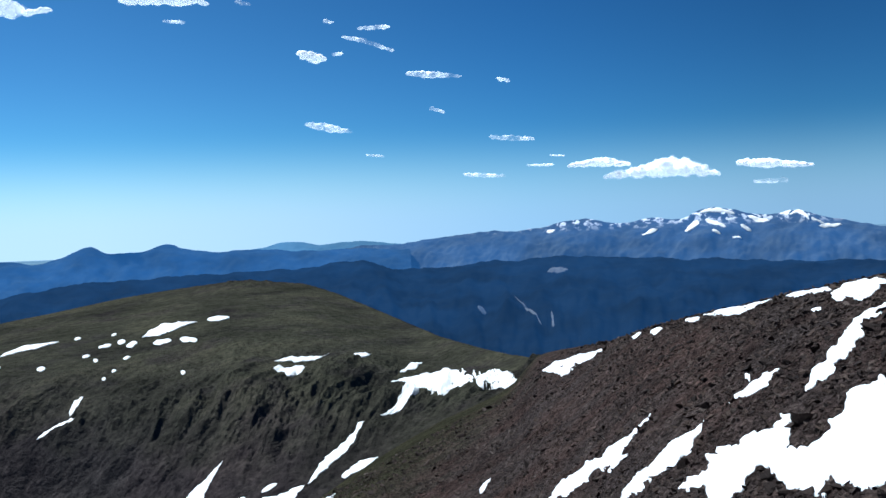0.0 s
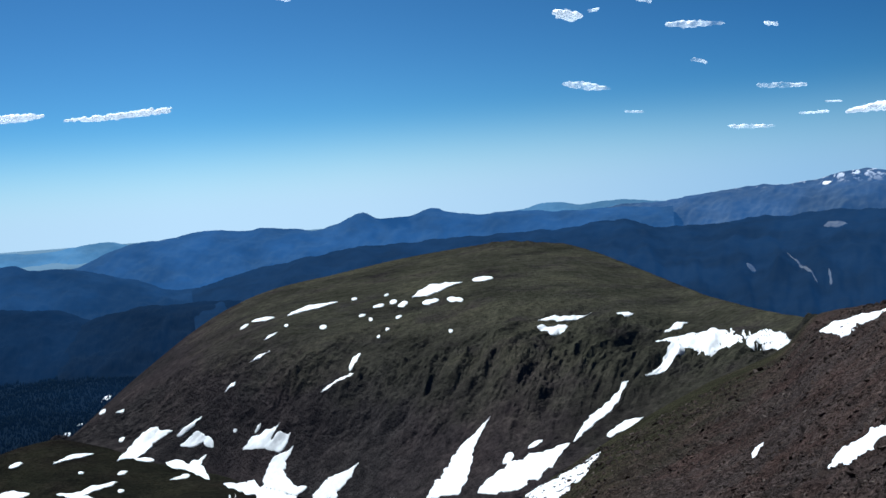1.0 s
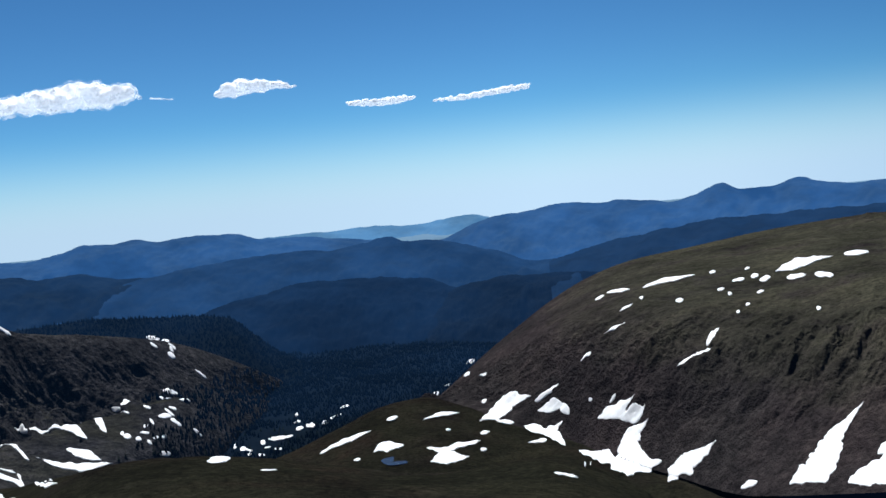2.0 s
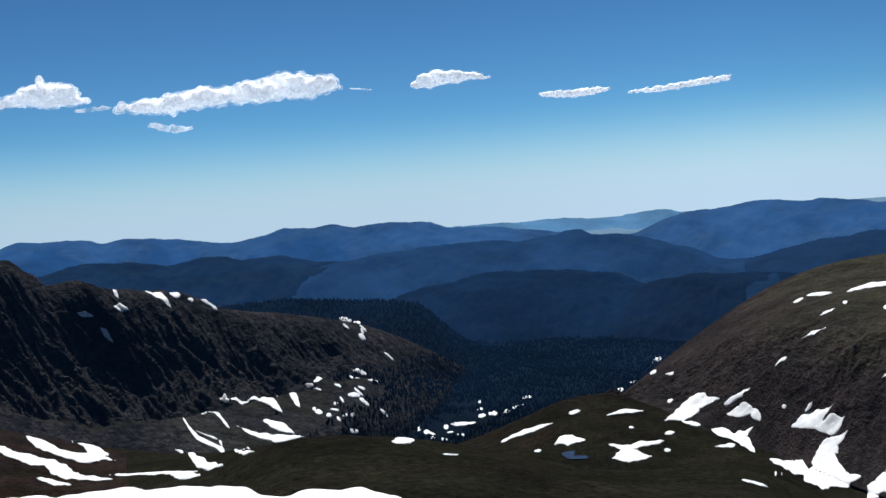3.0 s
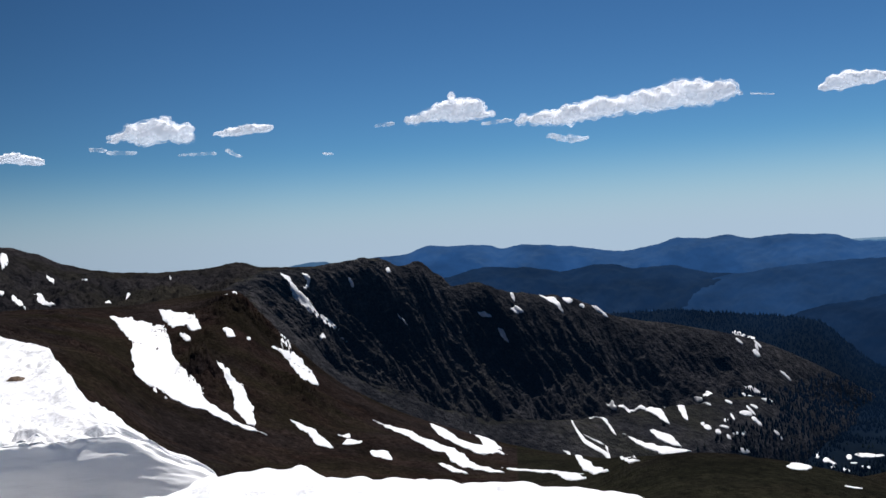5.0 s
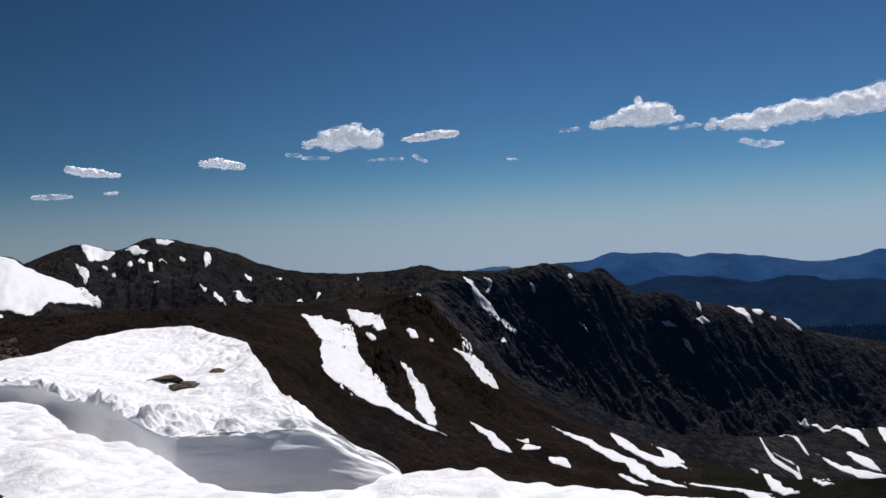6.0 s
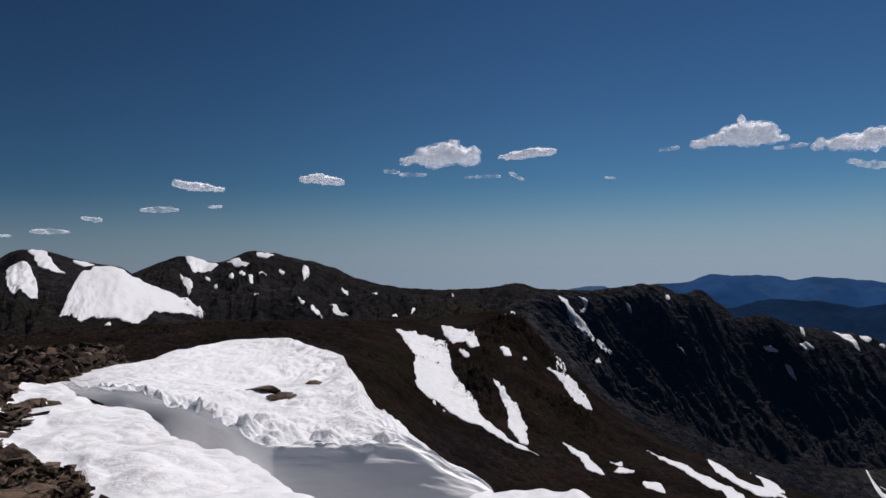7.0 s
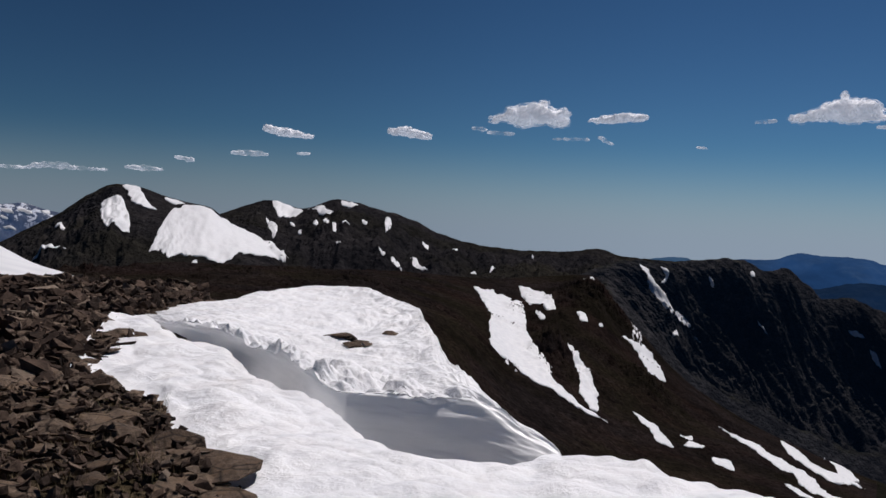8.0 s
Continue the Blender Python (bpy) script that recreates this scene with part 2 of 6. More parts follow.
TUNDRA = earth("tundra", (0.0089, 0.0078, 0.0077), (0.0297, 0.0257, 0.0246), 16, (0.0400, 0.0383, 0.0265), 60, bump=0.4, cover=(0.30, 0.5), haze_glow=0.004, speck=(0.55, 1.45), rise=(-172, -118, 16), stones=(4.5, 0.7, 1.35), tint=(1.06, 0.97, 1.0))
TURF = earth("alpine_turf", (0.0041, 0.0036, 0.0028), (0.0141, 0.0124, 0.0094), 9, (0.0146, 0.0141, 0.0091), 70, bump=0.5, cover=(0.35, 0.55), speck=(0.45, 1.7), haze_glow=0.003, stones=(1.2, 0.5, 1.65), tint=(1.12, 0.95, 0.9))
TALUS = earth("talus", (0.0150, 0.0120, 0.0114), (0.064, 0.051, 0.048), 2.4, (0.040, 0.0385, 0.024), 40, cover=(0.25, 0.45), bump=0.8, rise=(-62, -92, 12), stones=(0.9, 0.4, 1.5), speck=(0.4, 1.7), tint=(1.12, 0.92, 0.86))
CLIFF = earth("cliff_rock", (0.0062, 0.0063, 0.0072), (0.0330, 0.0315, 0.0330), 26, (0.0309, 0.0296, 0.0227), 200, cover=(0.35, 0.5), bump=0.45, speck=(0.5, 1.6), turf=(0.90, 0.965), haze_glow=0.0095, stones=(11, 0.6, 1.5))
BROWN = earth("brown_slope", (0.0051, 0.0041, 0.0041), (0.0196, 0.0153, 0.0144), 11, (0.0174, 0.0142, 0.0100), 110, bump=0.45, speck=(0.5, 1.6), haze_glow=0.001, stones=(2.2, 0.55, 1.55), tint=(1.14, 0.93, 0.80))
FARPEAK = earth("far_peak_rock", (0.0060, 0.0057, 0.0061), (0.0254, 0.0231, 0.0234), 40, (0.0228, 0.0208, 0.0163), 350, bump=0.4, haze_glow=0.004, speck=(0.5, 1.6), stones=(16, 0.65, 1.4))
SUMMIT = earth("summit_soil", (0.035, 0.025, 0.018), (0.15, 0.11, 0.08), 0.22, (0.085, 0.070, 0.035), 2.5)
# valley forest, with the haze above it painted in as emission
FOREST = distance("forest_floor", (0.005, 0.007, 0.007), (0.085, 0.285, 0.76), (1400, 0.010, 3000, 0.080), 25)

# ---- the land, from near to far ----

def flat(guide, dd, de):
    return [(a, d + dd, e + de) for a, d, e in guide]


# the summit underfoot
rr = np.concatenate([np.linspace(0.05, 8, 60), np.linspace(8.2, 40, 90)])
aa = np.radians(np.arange(-180, 180, 0.75))
R, A = np.meshgrid(rr, aa, indexing="ij")
deg = np.degrees(A)
edge = curve_at([-180, -90, -30, 0, 50, 70, 84, 92, 99, 112, 125, 180], [20, 12, 5, 4, 4, 5, 7, 20, 22, 21, 21, 20], deg.ravel()).reshape(deg.shape)
fall = np.clip(R - edge, 0, None)
under_snow = np.interp(deg, [70, 98, 100.8, 102.2, 103, 104.5], [3.2, 4.6, 5.7, 6.6, 7.4, 8.2])
sunk = np.clip((R - under_snow) / 1.2, 0, 1) * np.clip((deg - 72) / 8, 0, 1) * np.clip((104.5 - deg) / 2.5, 0, 1)
Z = -0.62 * (np.sqrt(fall**2 + 4) - 2) + 0.10 * fbm(-R * np.sin(A), R * np.cos(A), 3.0, 5) * np.clip(R - 1, 0, 1) - 1.1 * sunk
summit = tagged(new("ground", grid_mesh("ground", -R * np.sin(A), R * np.cos(A), Z, SUMMIT, wrap=True)),
                "stony brown summit soil with dry alpine grass", "ground", kind="structure")

# slope falling from the summit to the saddle
S_FAR = [(-60, 70, -1), (-40, 80, -2.5), (-24.3, 130, -4.23), (-19, 170, -5.33), (-12.7, 260, -6.82), (-9.1, 360, -8.04), (-5.5, 560, -8.77),
         (-3.3, 600, -10.9), (0.8, 600, -12.7), (9.3, 520, -17.4), (14, 480, -20), (22, 440, -24)]
S_NEAR = [(-60, 12, -30), (-24, 14, -30), (22, 16, -38)]
S_MID = [(-60, 30, -12), (-24, 45, -14), (-12, 70, -17.5), (-5, 110, -18.5), (3, 140, -20), (22, 150, -28)]


def talus_relief(x, y, lev, az):
    rough = np.clip((520 - np.hypot(x, y)) / 200, 0.3, 1)
    return (1.6 * fbm(x, y, 40, 6, 0.55, True) * np.clip(lev, 0.1, 1) * np.clip(2.15 - lev, 0.12, 1) + 0.7 * fbm(x, y, 5, 4, 0.65) * np.clip(2.15 - lev, 0.2, 1)) * rough


talus = tagged(landform("talus_slope", [S_NEAR, S_MID, S_FAR, flat(S_FAR, 40, -6)], (60, 230, 14), 900, TALUS, talus_relief, (-46, 29)),
       "steep reddish brown talus slope falling to a saddle", "slope", kind="structure")

# the broad tundra hill beyond the saddle
H_FOOT = [(-5.7, 600, -9.4), (-3.3, 605, -10.9), (0.8, 600, -12.7), (9.3, 560, -17.4), (12.7, 580, -18.0), (19.3, 650, -18.3), (24.3, 760, -17.0), (27, 820, -16),
          (30, 900, -15), (33.6, 960, -13.8), (36, 1000, -12.8), (39, 1030, -12.3)]
H_BROW = [(-5.7, 630, -9.2), (-3, 680, -9.3), (0.8, 780, -9.0), (6, 860, -7.6), (12, 900, -7.3), (18, 930, -8.0), (24, 980, -7.8), (28, 1050, -8.2), (33, 1150, -9.8), (37, 1180, -11.9), (39, 1200, -12.8)]
H_CREST = [(-5.7, 680, -9.0), (-5.5, 680, -8.7), (-3.5, 740, -8.31), (0.2, 900, -7.2), (3.3, 1150, -5.8), (6.3, 1400, -4.4), (8.5, 1500, -3.68), (12.6, 1560, -3.41), (17, 1560, -3.7), (21.8, 1520, -4.4),
           (25.5, 1480, -4.95), (28.2, 1440, -5.88), (33.1, 1340, -8.82), (37, 1240, -11.66), (39, 1220, -13.0)]


def hill_relief(x, y, lev, az):
    face = np.exp(-((lev - 0.55) / 0.42) ** 2)
    fallen = np.radians(az + 8 * lev) * 800 + 8 * fbm(x, y, 90, 3)
    crag = np.clip(fbm(x, y, 110, 4, 0.6) + 0.1, 0, 1) * 4 * np.clip(fbm(x * 1.3, y, 20, 5, 0.62, True), -0.6, 1)
    gully = (13 * fbm(fallen, lev * 90, 70, 3, 0.5, True) + 5.5 * fbm(fallen, lev * 70, 21, 4, 0.58, True)) * face
    knob = 7 * np.exp(-((az - 11.4) / 2.4) ** 2 - ((lev - 1.93) / 0.12) ** 2) + 4 * np.exp(-((az - 7.0) / 1.6) ** 2 - ((lev - 1.9) / 0.1) ** 2)
    rolling = 5 * fbm(x, y, 220, 6, 0.5) * (0.25 + face) * np.clip(lev * 3, 0, 1) + 2.2 * fbm(x, y, 60, 5, 0.55) * np.clip(lev - 0.8, 0, 1)
    return (crag * face * np.clip((lev - 0.1) * 4, 0, 1) + gully * np.clip((lev - 0.08) * 4, 0, 1) + rolling) * np.clip(2.3 - lev, 0.2, 1) + knob * (0.7 + 0.5 * fbm(x, y, 25, 3))


tagged(landform("tundra_hill", [H_FOOT, H_BROW, H_CREST, flat(H_CREST, 250, -4)], (190, 150, 12), 900, TUNDRA, hill_relief),
       "broad rounded tundra hill with green brown turf", "hill", kind="structure")

# hummocky basin between the hill and the valley
B_NEAR = [(14, 520, -22), (24, 560, -21), (40, 600, -21), (54, 620, -21)]
B_FAR = [(14, 720, -19.5), (20, 780, -17.8), (24.3, 840, -16.4), (30, 920, -14.7), (33.6, 970, -13.5), (36, 1000, -12.5), (38, 1030, -11.9), (40.5, 1020, -12.15), (43, 1010, -13), (46.4, 1000, -14.07), (49, 1000, -14.6), (54, 1000, -16)]


def basin_relief(x, y, lev, az):
    return (5 * fbm(x, y, 110, 5, 0.5) + 1.2 * fbm(x, y, 18, 5, 0.6)) * np.clip(1.25 - lev, 0.1, 1)


tagged(landform("basin", [B_NEAR, B_FAR, flat(B_FAR, 150, -4)], (160, 16), 600, TURF, basin_relief),
       "hummocky grey green basin floor with thin turf", "ground", kind="structure")

# the shoulder below the cornice, running up to a flat saddle
P0 = [(18, 30, -42), (26, 30, -40), (60, 30, -40), (80, 34, -32), (92, 40, -18), (100, 40, -10), (120, 40, -10)]
P1 = [(18, 200, -30), (22, 200, -27), (26, 200, -22), (45, 200, -19), (56, 220, -18), (66, 240, -17.5), (80, 260, -16), (88, 260, -12.5), (94, 250, -7), (100, 250, -5.8), (120, 250, -5.6)]
P2 = [(18, 430, -23.5), (22, 430, -21), (26, 420, -17.8), (31.5, 430, -15.8), (36.4, 430, -16.2), (45.7, 420, -14.8), (52, 410, -13.56), (56, 410, -13.28), (59, 420, -13.78), (61.6, 460, -14.65), (65.6, 520, -14.95),
      (72, 600, -13.8), (80, 650, -11.5), (86, 650, -9), (90, 600, -6.5), (96, 550, -4.4), (104, 500, -4.2), (120, 450, -4.9)]
P3 = [(18, 560, -25), (26, 600, -23), (36, 620, -21), (45, 640, -19), (52, 700, -17), (56, 760, -16), (60, 1000, -14.5), (65, 1200, -13.3), (70, 1270, -11.6), (73, 1280, -10.3), (76, 1310, -8.5), (80, 1360, -4.6),
      (82, 1380, -2.6), (84, 1380, -2.75), (88, 1300, -3.1), (93, 1200, -2.95), (99, 1050, -3.1), (106, 950, -2.95), (110.7, 850, -3.75), (120, 700, -4.8)]


def outcrop(x, y, az, d, across, along):
    """1 at the middle of a rocky knob, fading outwards."""
    c = bearing(az, d)
    a = radians(az)
    side, out = (x - c.x) * math.cos(a) + (y - c.y) * math.sin(a), -(x - c.x) * math.sin(a) + (y - c.y) * math.cos(a)
    return np.exp(-(side / across) ** 2 - (out / along) ** 2)


def shoulder_relief(x, y, lev, az):
    broken = fbm(x, y, 26, 5, 0.6, True)
    crag = 10 * np.clip(fbm(x, y, 90, 3) + 0.02, 0, 1) * broken * np.clip((az - 70) / 8, 0, 1)
    knobs = outcrop(x, y, 83.9, 850, 17, 95) + 0.8 * outcrop(x, y, 80.6, 1230, 40, 75) + 0.6 * outcrop(x, y, 82.6, 1180, 30, 60) + 0.5 * outcrop(x, y, 78.2, 900, 22, 70)
    ragged = 1.1 * fbm(x, y, 14, 5, 0.62) * np.clip((az - 64) / 6, 0.35, 1)
    return ((2.5 * fbm(x, y, 120, 6, 0.5) + ragged) * np.clip(np.minimum(lev, 3.2 - lev), 0.08, 1) + crag * np.clip(np.minimum(lev - 1.8, 3.0 - lev) * 2, 0, 1)
            + knobs * (5 + 15 * broken + 5 * fbm(x, y, 9, 4, 0.6, True)))


P = [P0, P1, P2, P3, flat(P3, 200, -5)]
tagged(landform("grassy_shoulder", P, (40, 120, 120, 14), 700, TURF, shoulder_relief, (18, 66)),
       "rounded olive brown grassy shoulder below the summit", "slope", kind="structure")
shoulder = tagged(landform("brown_shoulder", P, (40, 130, 260, 14), 900, BROWN, shoulder_relief, (66, 120)),
       "smooth brown mountain shoulder with loose stones", "slope", kind="structure")

# the dark cliff ridge across the cirque
D_FOOT = [(42.5, 2250, -12.4), (46.5, 2000, -12.0), (49, 1800, -11.9), (53.5, 1500, -12.4), (56, 1380, -13.2), (59, 1320, -13.7), (64.3, 1290, -13.1), (68.4, 1290, -12.2), (71.6, 1290, -11), (75.6, 1310, -9.2), (78, 1330, -6.8), (81, 1380, -3.8), (86, 1400, -3.8)]
D_CREST = [(42.5, 2400, -12.0), (44.5, 2300, -10.8), (46.5, 2200, -9.7), (48.3, 2100, -8.7), (50.5, 2020, -7.6), (52.4, 1960, -6.85), (54, 1900, -6.45), (57, 1830, -5.85), (59.7, 1750, -5.43), (61.5, 1720, -4.55), (63.4, 1690, -4.04), (66.3, 1640, -3.65), (67.9, 1620, -3.07), (69.2, 1600, -3.16), (70.1, 1590, -2.44),
           (71.4, 1580, -1.63), (72.4, 1570, -1.8), (73.7, 1560, -1.25), (76.4, 1540, -1.48), (77.7, 1530, -1.63), (79.7, 1500, -1.66), (82.4, 1470, -2.5), (83.5, 1460, -3.4), (86, 1440, -4.4)]
D_MID = [(a, 0.45 * d0 + 0.55 * d1, 0.5 * e0 + 0.5 * e1) for (a, d0, e0), d1, e1 in
         ((g, curve_at([q[0] for q in D_CREST], [q[1] for q in D_CREST], np.array([g[0]]))[0], curve_at([q[0] for q in D_CREST], [q[2] for q in D_CREST], np.array([g[0]]))[0]) for g in D_FOOT)]


def cliff_relief(x, y, lev, az):
    lev = lev - 1
    face = np.clip(np.sin(np.clip(lev, 0, 2) / 2 * math.pi) * 1.3, 0, 1)
    face = face * np.clip((az - 49) / 10, 0.15, 1)
    s = np.radians(az - 3.9 * lev) * 1500 + 10 * fbm(x, y, 120, 3)
    scree = np.clip((lev - np.interp(az, [57, 68], [0.72, 0.22])) / 0.26, 0, 1)
    face = face * np.clip((81 - az) / 5, 0, 1) * scree * scree * (3 - 2 * scree)
    ribs = 46 * (fbm(s, lev * 20, 115, 2, 0.5, True) - 0.6) + 19 * (fbm(s, lev * 30, 36, 3, 0.5, True) - 0.6) + 6 * fbm(s, lev * 45, 12, 3, 0.55, True) + 6 * (fbm(s, lev * 130, 30, 4, 0.55, True) - 0.6)
    crest = 4 * fbm(s, lev * 30, 40, 3, 0.5, True) * np.exp(-((lev - 1.97) / 0.1) ** 2) * np.clip((az - 56) / 6, 0, 1) * np.clip((82 - az) / 3, 0, 1)
    return ribs * face + crest + (2.2 * fbm(x, y, 30, 5, 0.55) * (0.35 + 0.65 * scree)) * np.clip(lev * 2, 0.1, 1) * np.clip(2.4 - lev, 0.5, 1) * np.clip((az - 50) / 9, 0.3, 1)


tagged(landform("cliff_ridge", [flat(D_FOOT, -150, -5), D_FOOT, D_MID, D_CREST, flat(D_CREST, 250, -5)], (8, 140, 170, 14), 920, CLIFF, cliff_relief),
       "dark craggy rock ridge with steep gullied cliffs", "mountain", kind="structure")

# the peaks beyond the saddle
F_CREST = [(73, 3000, -2.2), (75.5, 3000, -1.6), (78.6, 3000, -1.52), (80.2, 3000, -1.45), (81.5, 3000, -1.09), (83.5, 3000, -1.35), (85.8, 2950, -1.4), (88.4, 2900, -1.2), (90.8, 2850, -0.65), (92.1, 2850, -0.06),
           (94.1, 2850, 0.51), (96.8, 2850, 1.04), (99.1, 2850, 0.43), (100.7, 2850, 0.84), (102.6, 2850, 0.26), (104, 2800, -0.3), (106, 2800, -1.2), (108, 2800, -2.2), (118, 2800, -4)]
F_FOOT = [(73, 1700, -4.5), (118, 1700, -5.5)]


def peak_relief(x, y, lev, az):
    s = np.radians(az + 1.5 * lev) * 2400 + 14 * fbm(x, y, 160, 3)
    folds = 30 * fbm(s, lev * 300, 170, 5, 0.52, True) + 12 * fbm(s, lev * 130, 45, 4, 0.55, True)
    return (folds * np.clip(np.sin(lev * math.pi), 0, 1) + 10 * fbm(x, y, 60, 5, 0.58)) * np.clip(1.3 - lev, 0.22, 1)


tagged(landform("far_peak", [F_FOOT, F_CREST, flat(F_CREST, 300, -4)], (220, 16), 800, FARPEAK, peak_relief),
       "dark long rocky mountain with scattered snow", "mountain", kind="structure")
Q_CREST = [(99, 2200, -3.6), (100.4, 2230, -1.65), (101.6, 2250, -1.05), (103.2, 2270, -0.3), (104.2, 2280, 0.3), (105.4, 2300, 0.50), (106.3, 2320, 0.71), (108.2, 2350, 1.24), (109.1, 2350, 1.27), (112.2, 2350, -0.53), (114.7, 2350, -2.0), (118, 2350, -3.5)]
Q_FOOT = [(99, 1500, -4.6), (118, 1500, -5.5)]
tagged(landform("dark_peak", [Q_FOOT, Q_CREST, flat(Q_CREST, 300, -5)], (200, 16), 420, FARPEAK, lambda x, y, lev, az: peak_relief(x, y, lev, az) * np.interp(az, [100, 107, 109], [0.2, 0.2, 0.9])),
       "dark pyramid peak with a snowy flank", "mountain", kind="structure")

# forested valley and the plain to the horizon
V = [[(-180, d, e), (-60, d, e), (120, d, e), (180, d, e)] for d, e in ((60, -72), (600, -33), (1500, -14.6), (1800, -12.4), (2100, -10.7), (2700, -8.1), (3300, -6.2), (4000, -4), (4900, -1.75), (7000, -1.12))]
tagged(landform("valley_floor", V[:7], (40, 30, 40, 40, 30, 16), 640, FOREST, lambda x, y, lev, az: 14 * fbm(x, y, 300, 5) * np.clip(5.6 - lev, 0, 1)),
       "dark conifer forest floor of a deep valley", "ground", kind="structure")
# the plain's pale haze is its own emission
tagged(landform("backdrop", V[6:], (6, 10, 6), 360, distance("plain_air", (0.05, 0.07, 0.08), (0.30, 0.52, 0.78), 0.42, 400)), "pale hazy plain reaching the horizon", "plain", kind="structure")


def mountain_range(name, crest, material, label, rough=1.0, size=200, reach=450):
    lo = [(a, d - reach, -math.degrees(math.atan(385 / (d - reach))) - 0.5) for a, d, e in crest]

    def relief(x, y, lev, az):
        s = np.radians(az) * 3500
        return rough * (22 * fbm(s + 0.3 * lev * 400, lev * 400, size, 5, 0.5, True) * np.clip(np.sin(np.clip(lev, 0, 1) * math.pi), 0, 1)
                        + 12.0 * fbm(s, lev * 450, 85, 5, 0.55)) * np.clip(1.4 - lev, 0.3, 1)

    return tagged(landform(name, [lo, crest, flat(crest, 60, -3)], (90, 4), 500, material, relief), label, "mountain range", kind="structure")


def at(d, pairs):
    return [(a, d, e) for a, e in pairs]


# emission colour of the haze painted onto the ranges
HAZE_BLUE = (0.085, 0.285, 0.76)
mountain_range("forest_terrace", at(2500, [(32, -11), (36, -10.6), (40, -10.2), (43.5, -9.4), (46.2, -8.2), (47.9, -6.7), (48.9, -5.9), (53.8, -5.37), (56.4, -5.15), (59.8, -5.18), (66, -5.3)]), distance("terrace_forest", (0.006, 0.008, 0.007), HAZE_BLUE, (1800, 0.014, 2600, 0.050), 15), "flat forested terrace behind the cliff ridge", 0.4)
mountain_range("forest_hill", at(2900, [(22, -6.5), (28, -5.4), (32.1, -5.18), (35.1, -5.5), (37.5, -6.5)]), distance("forest_near", (0.005, 0.007, 0.009), HAZE_BLUE, (2400, 0.055, 2950, 0.085)), "low forested hill in the valley")
mountain_range("forest_hill", at(3000, [(33, -6.6), (35.4, -5.64), (37.3, -4.89), (40.9, -4.52), (44.7, -4.49), (46.9, -4.91), (48.7, -5.1), (52, -6.2), (58, -6.4)]), distance("forest_mid", (0.004, 0.006, 0.009), HAZE_BLUE, (2450, 0.06, 3000, 0.105)), "dark blue forested hill")
mountain_range("forest_ridge", at(3400, [(24, -4.7), (30.8, -4.4), (33.2, -3.6), (34.9, -3.1), (36.3, -2.72), (38.1, -2.6), (39.3, -2.24), (40.6, -2.47), (42.8, -2.75), (44.7, -2.62), (47.3, -2.66), (52.6, -3.12), (58, -4)]), distance("forest_ridge_air", (0.007, 0.010, 0.011), HAZE_BLUE, 0.19), "blue forested ridge")
mountain_range("forest_ridge", at(3450, [(46, -5), (50, -3.9), (53, -3.22), (54.9, -2.96), (56.7, -2.57), (58.6, -2.64), (59.9, -2.36), (60.8, -2.34), (62.5, -2.61), (64.8, -2.3), (67, -2.19), (69.6, -2.59), (74, -3.2)]), distance("forest_ridge_blue", (0.007, 0.010, 0.011), HAZE_BLUE, 0.11), "dark blue forested ridge")
mountain_range("forest_mountain", at(3300, [(-30, -3.5), (-24.3, -3.42), (-16.5, -3.23), (-7, -2.75), (-3.4, -2.84), (0.9, -3.09), (2.9, -3.0), (4.9, -2.5), (6.2, -2.5), (8.4, -2.78), (11.3, -2.77), (16.1, -2.85), (19.7, -2.9), (24.6, -3.45), (30, -4.6)]), distance("forest_mountain_air", (0.005, 0.007, 0.008), HAZE_BLUE, (1900, 0.10, 3300, 0.14)), "broad dark blue forested mountain", 1.4, 260, 1500)
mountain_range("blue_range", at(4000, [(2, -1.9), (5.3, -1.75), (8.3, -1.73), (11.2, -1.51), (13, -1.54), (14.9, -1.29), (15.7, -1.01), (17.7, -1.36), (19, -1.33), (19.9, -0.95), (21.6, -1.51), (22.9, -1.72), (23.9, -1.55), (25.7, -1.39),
               (26.5, -1.5), (28.8, -1.3), (31.1, -1.5), (32.5, -1.63), (33.5, -1.76), (35.9, -2.63), (40, -3.4), (46, -4.5)]), distance("blue_range_air", (0.018, 0.026, 0.028), HAZE_BLUE, 0.32), "blue mountain range with two pointed tops")
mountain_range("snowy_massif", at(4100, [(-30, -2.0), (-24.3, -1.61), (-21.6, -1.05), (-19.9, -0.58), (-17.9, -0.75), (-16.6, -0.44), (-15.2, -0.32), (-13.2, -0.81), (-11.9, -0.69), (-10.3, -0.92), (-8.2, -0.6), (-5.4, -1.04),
               (-1.1, -1.19), (2.2, -1.55), (4.8, -1.62), (6.2, -1.79), (9, -2)]), distance("massif_air", (0.045, 0.053, 0.055), HAZE_BLUE, 0.27, snowline=(-90, -40)), "high blue grey massif with streaks of snow", 1.3)
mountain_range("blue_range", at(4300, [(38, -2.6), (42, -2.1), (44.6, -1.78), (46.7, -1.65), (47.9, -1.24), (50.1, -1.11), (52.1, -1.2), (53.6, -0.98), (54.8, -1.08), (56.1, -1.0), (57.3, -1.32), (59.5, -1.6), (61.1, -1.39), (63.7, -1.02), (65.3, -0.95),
               (66.3, -1.12), (66.9, -0.93), (69.4, -0.77), (70.6, -0.72), (71.9, -1.14), (74, -1.3), (77, -2)]), distance("blue_range_far", (0.018, 0.026, 0.028), HAZE_BLUE, 0.30), "long blue mountain range")
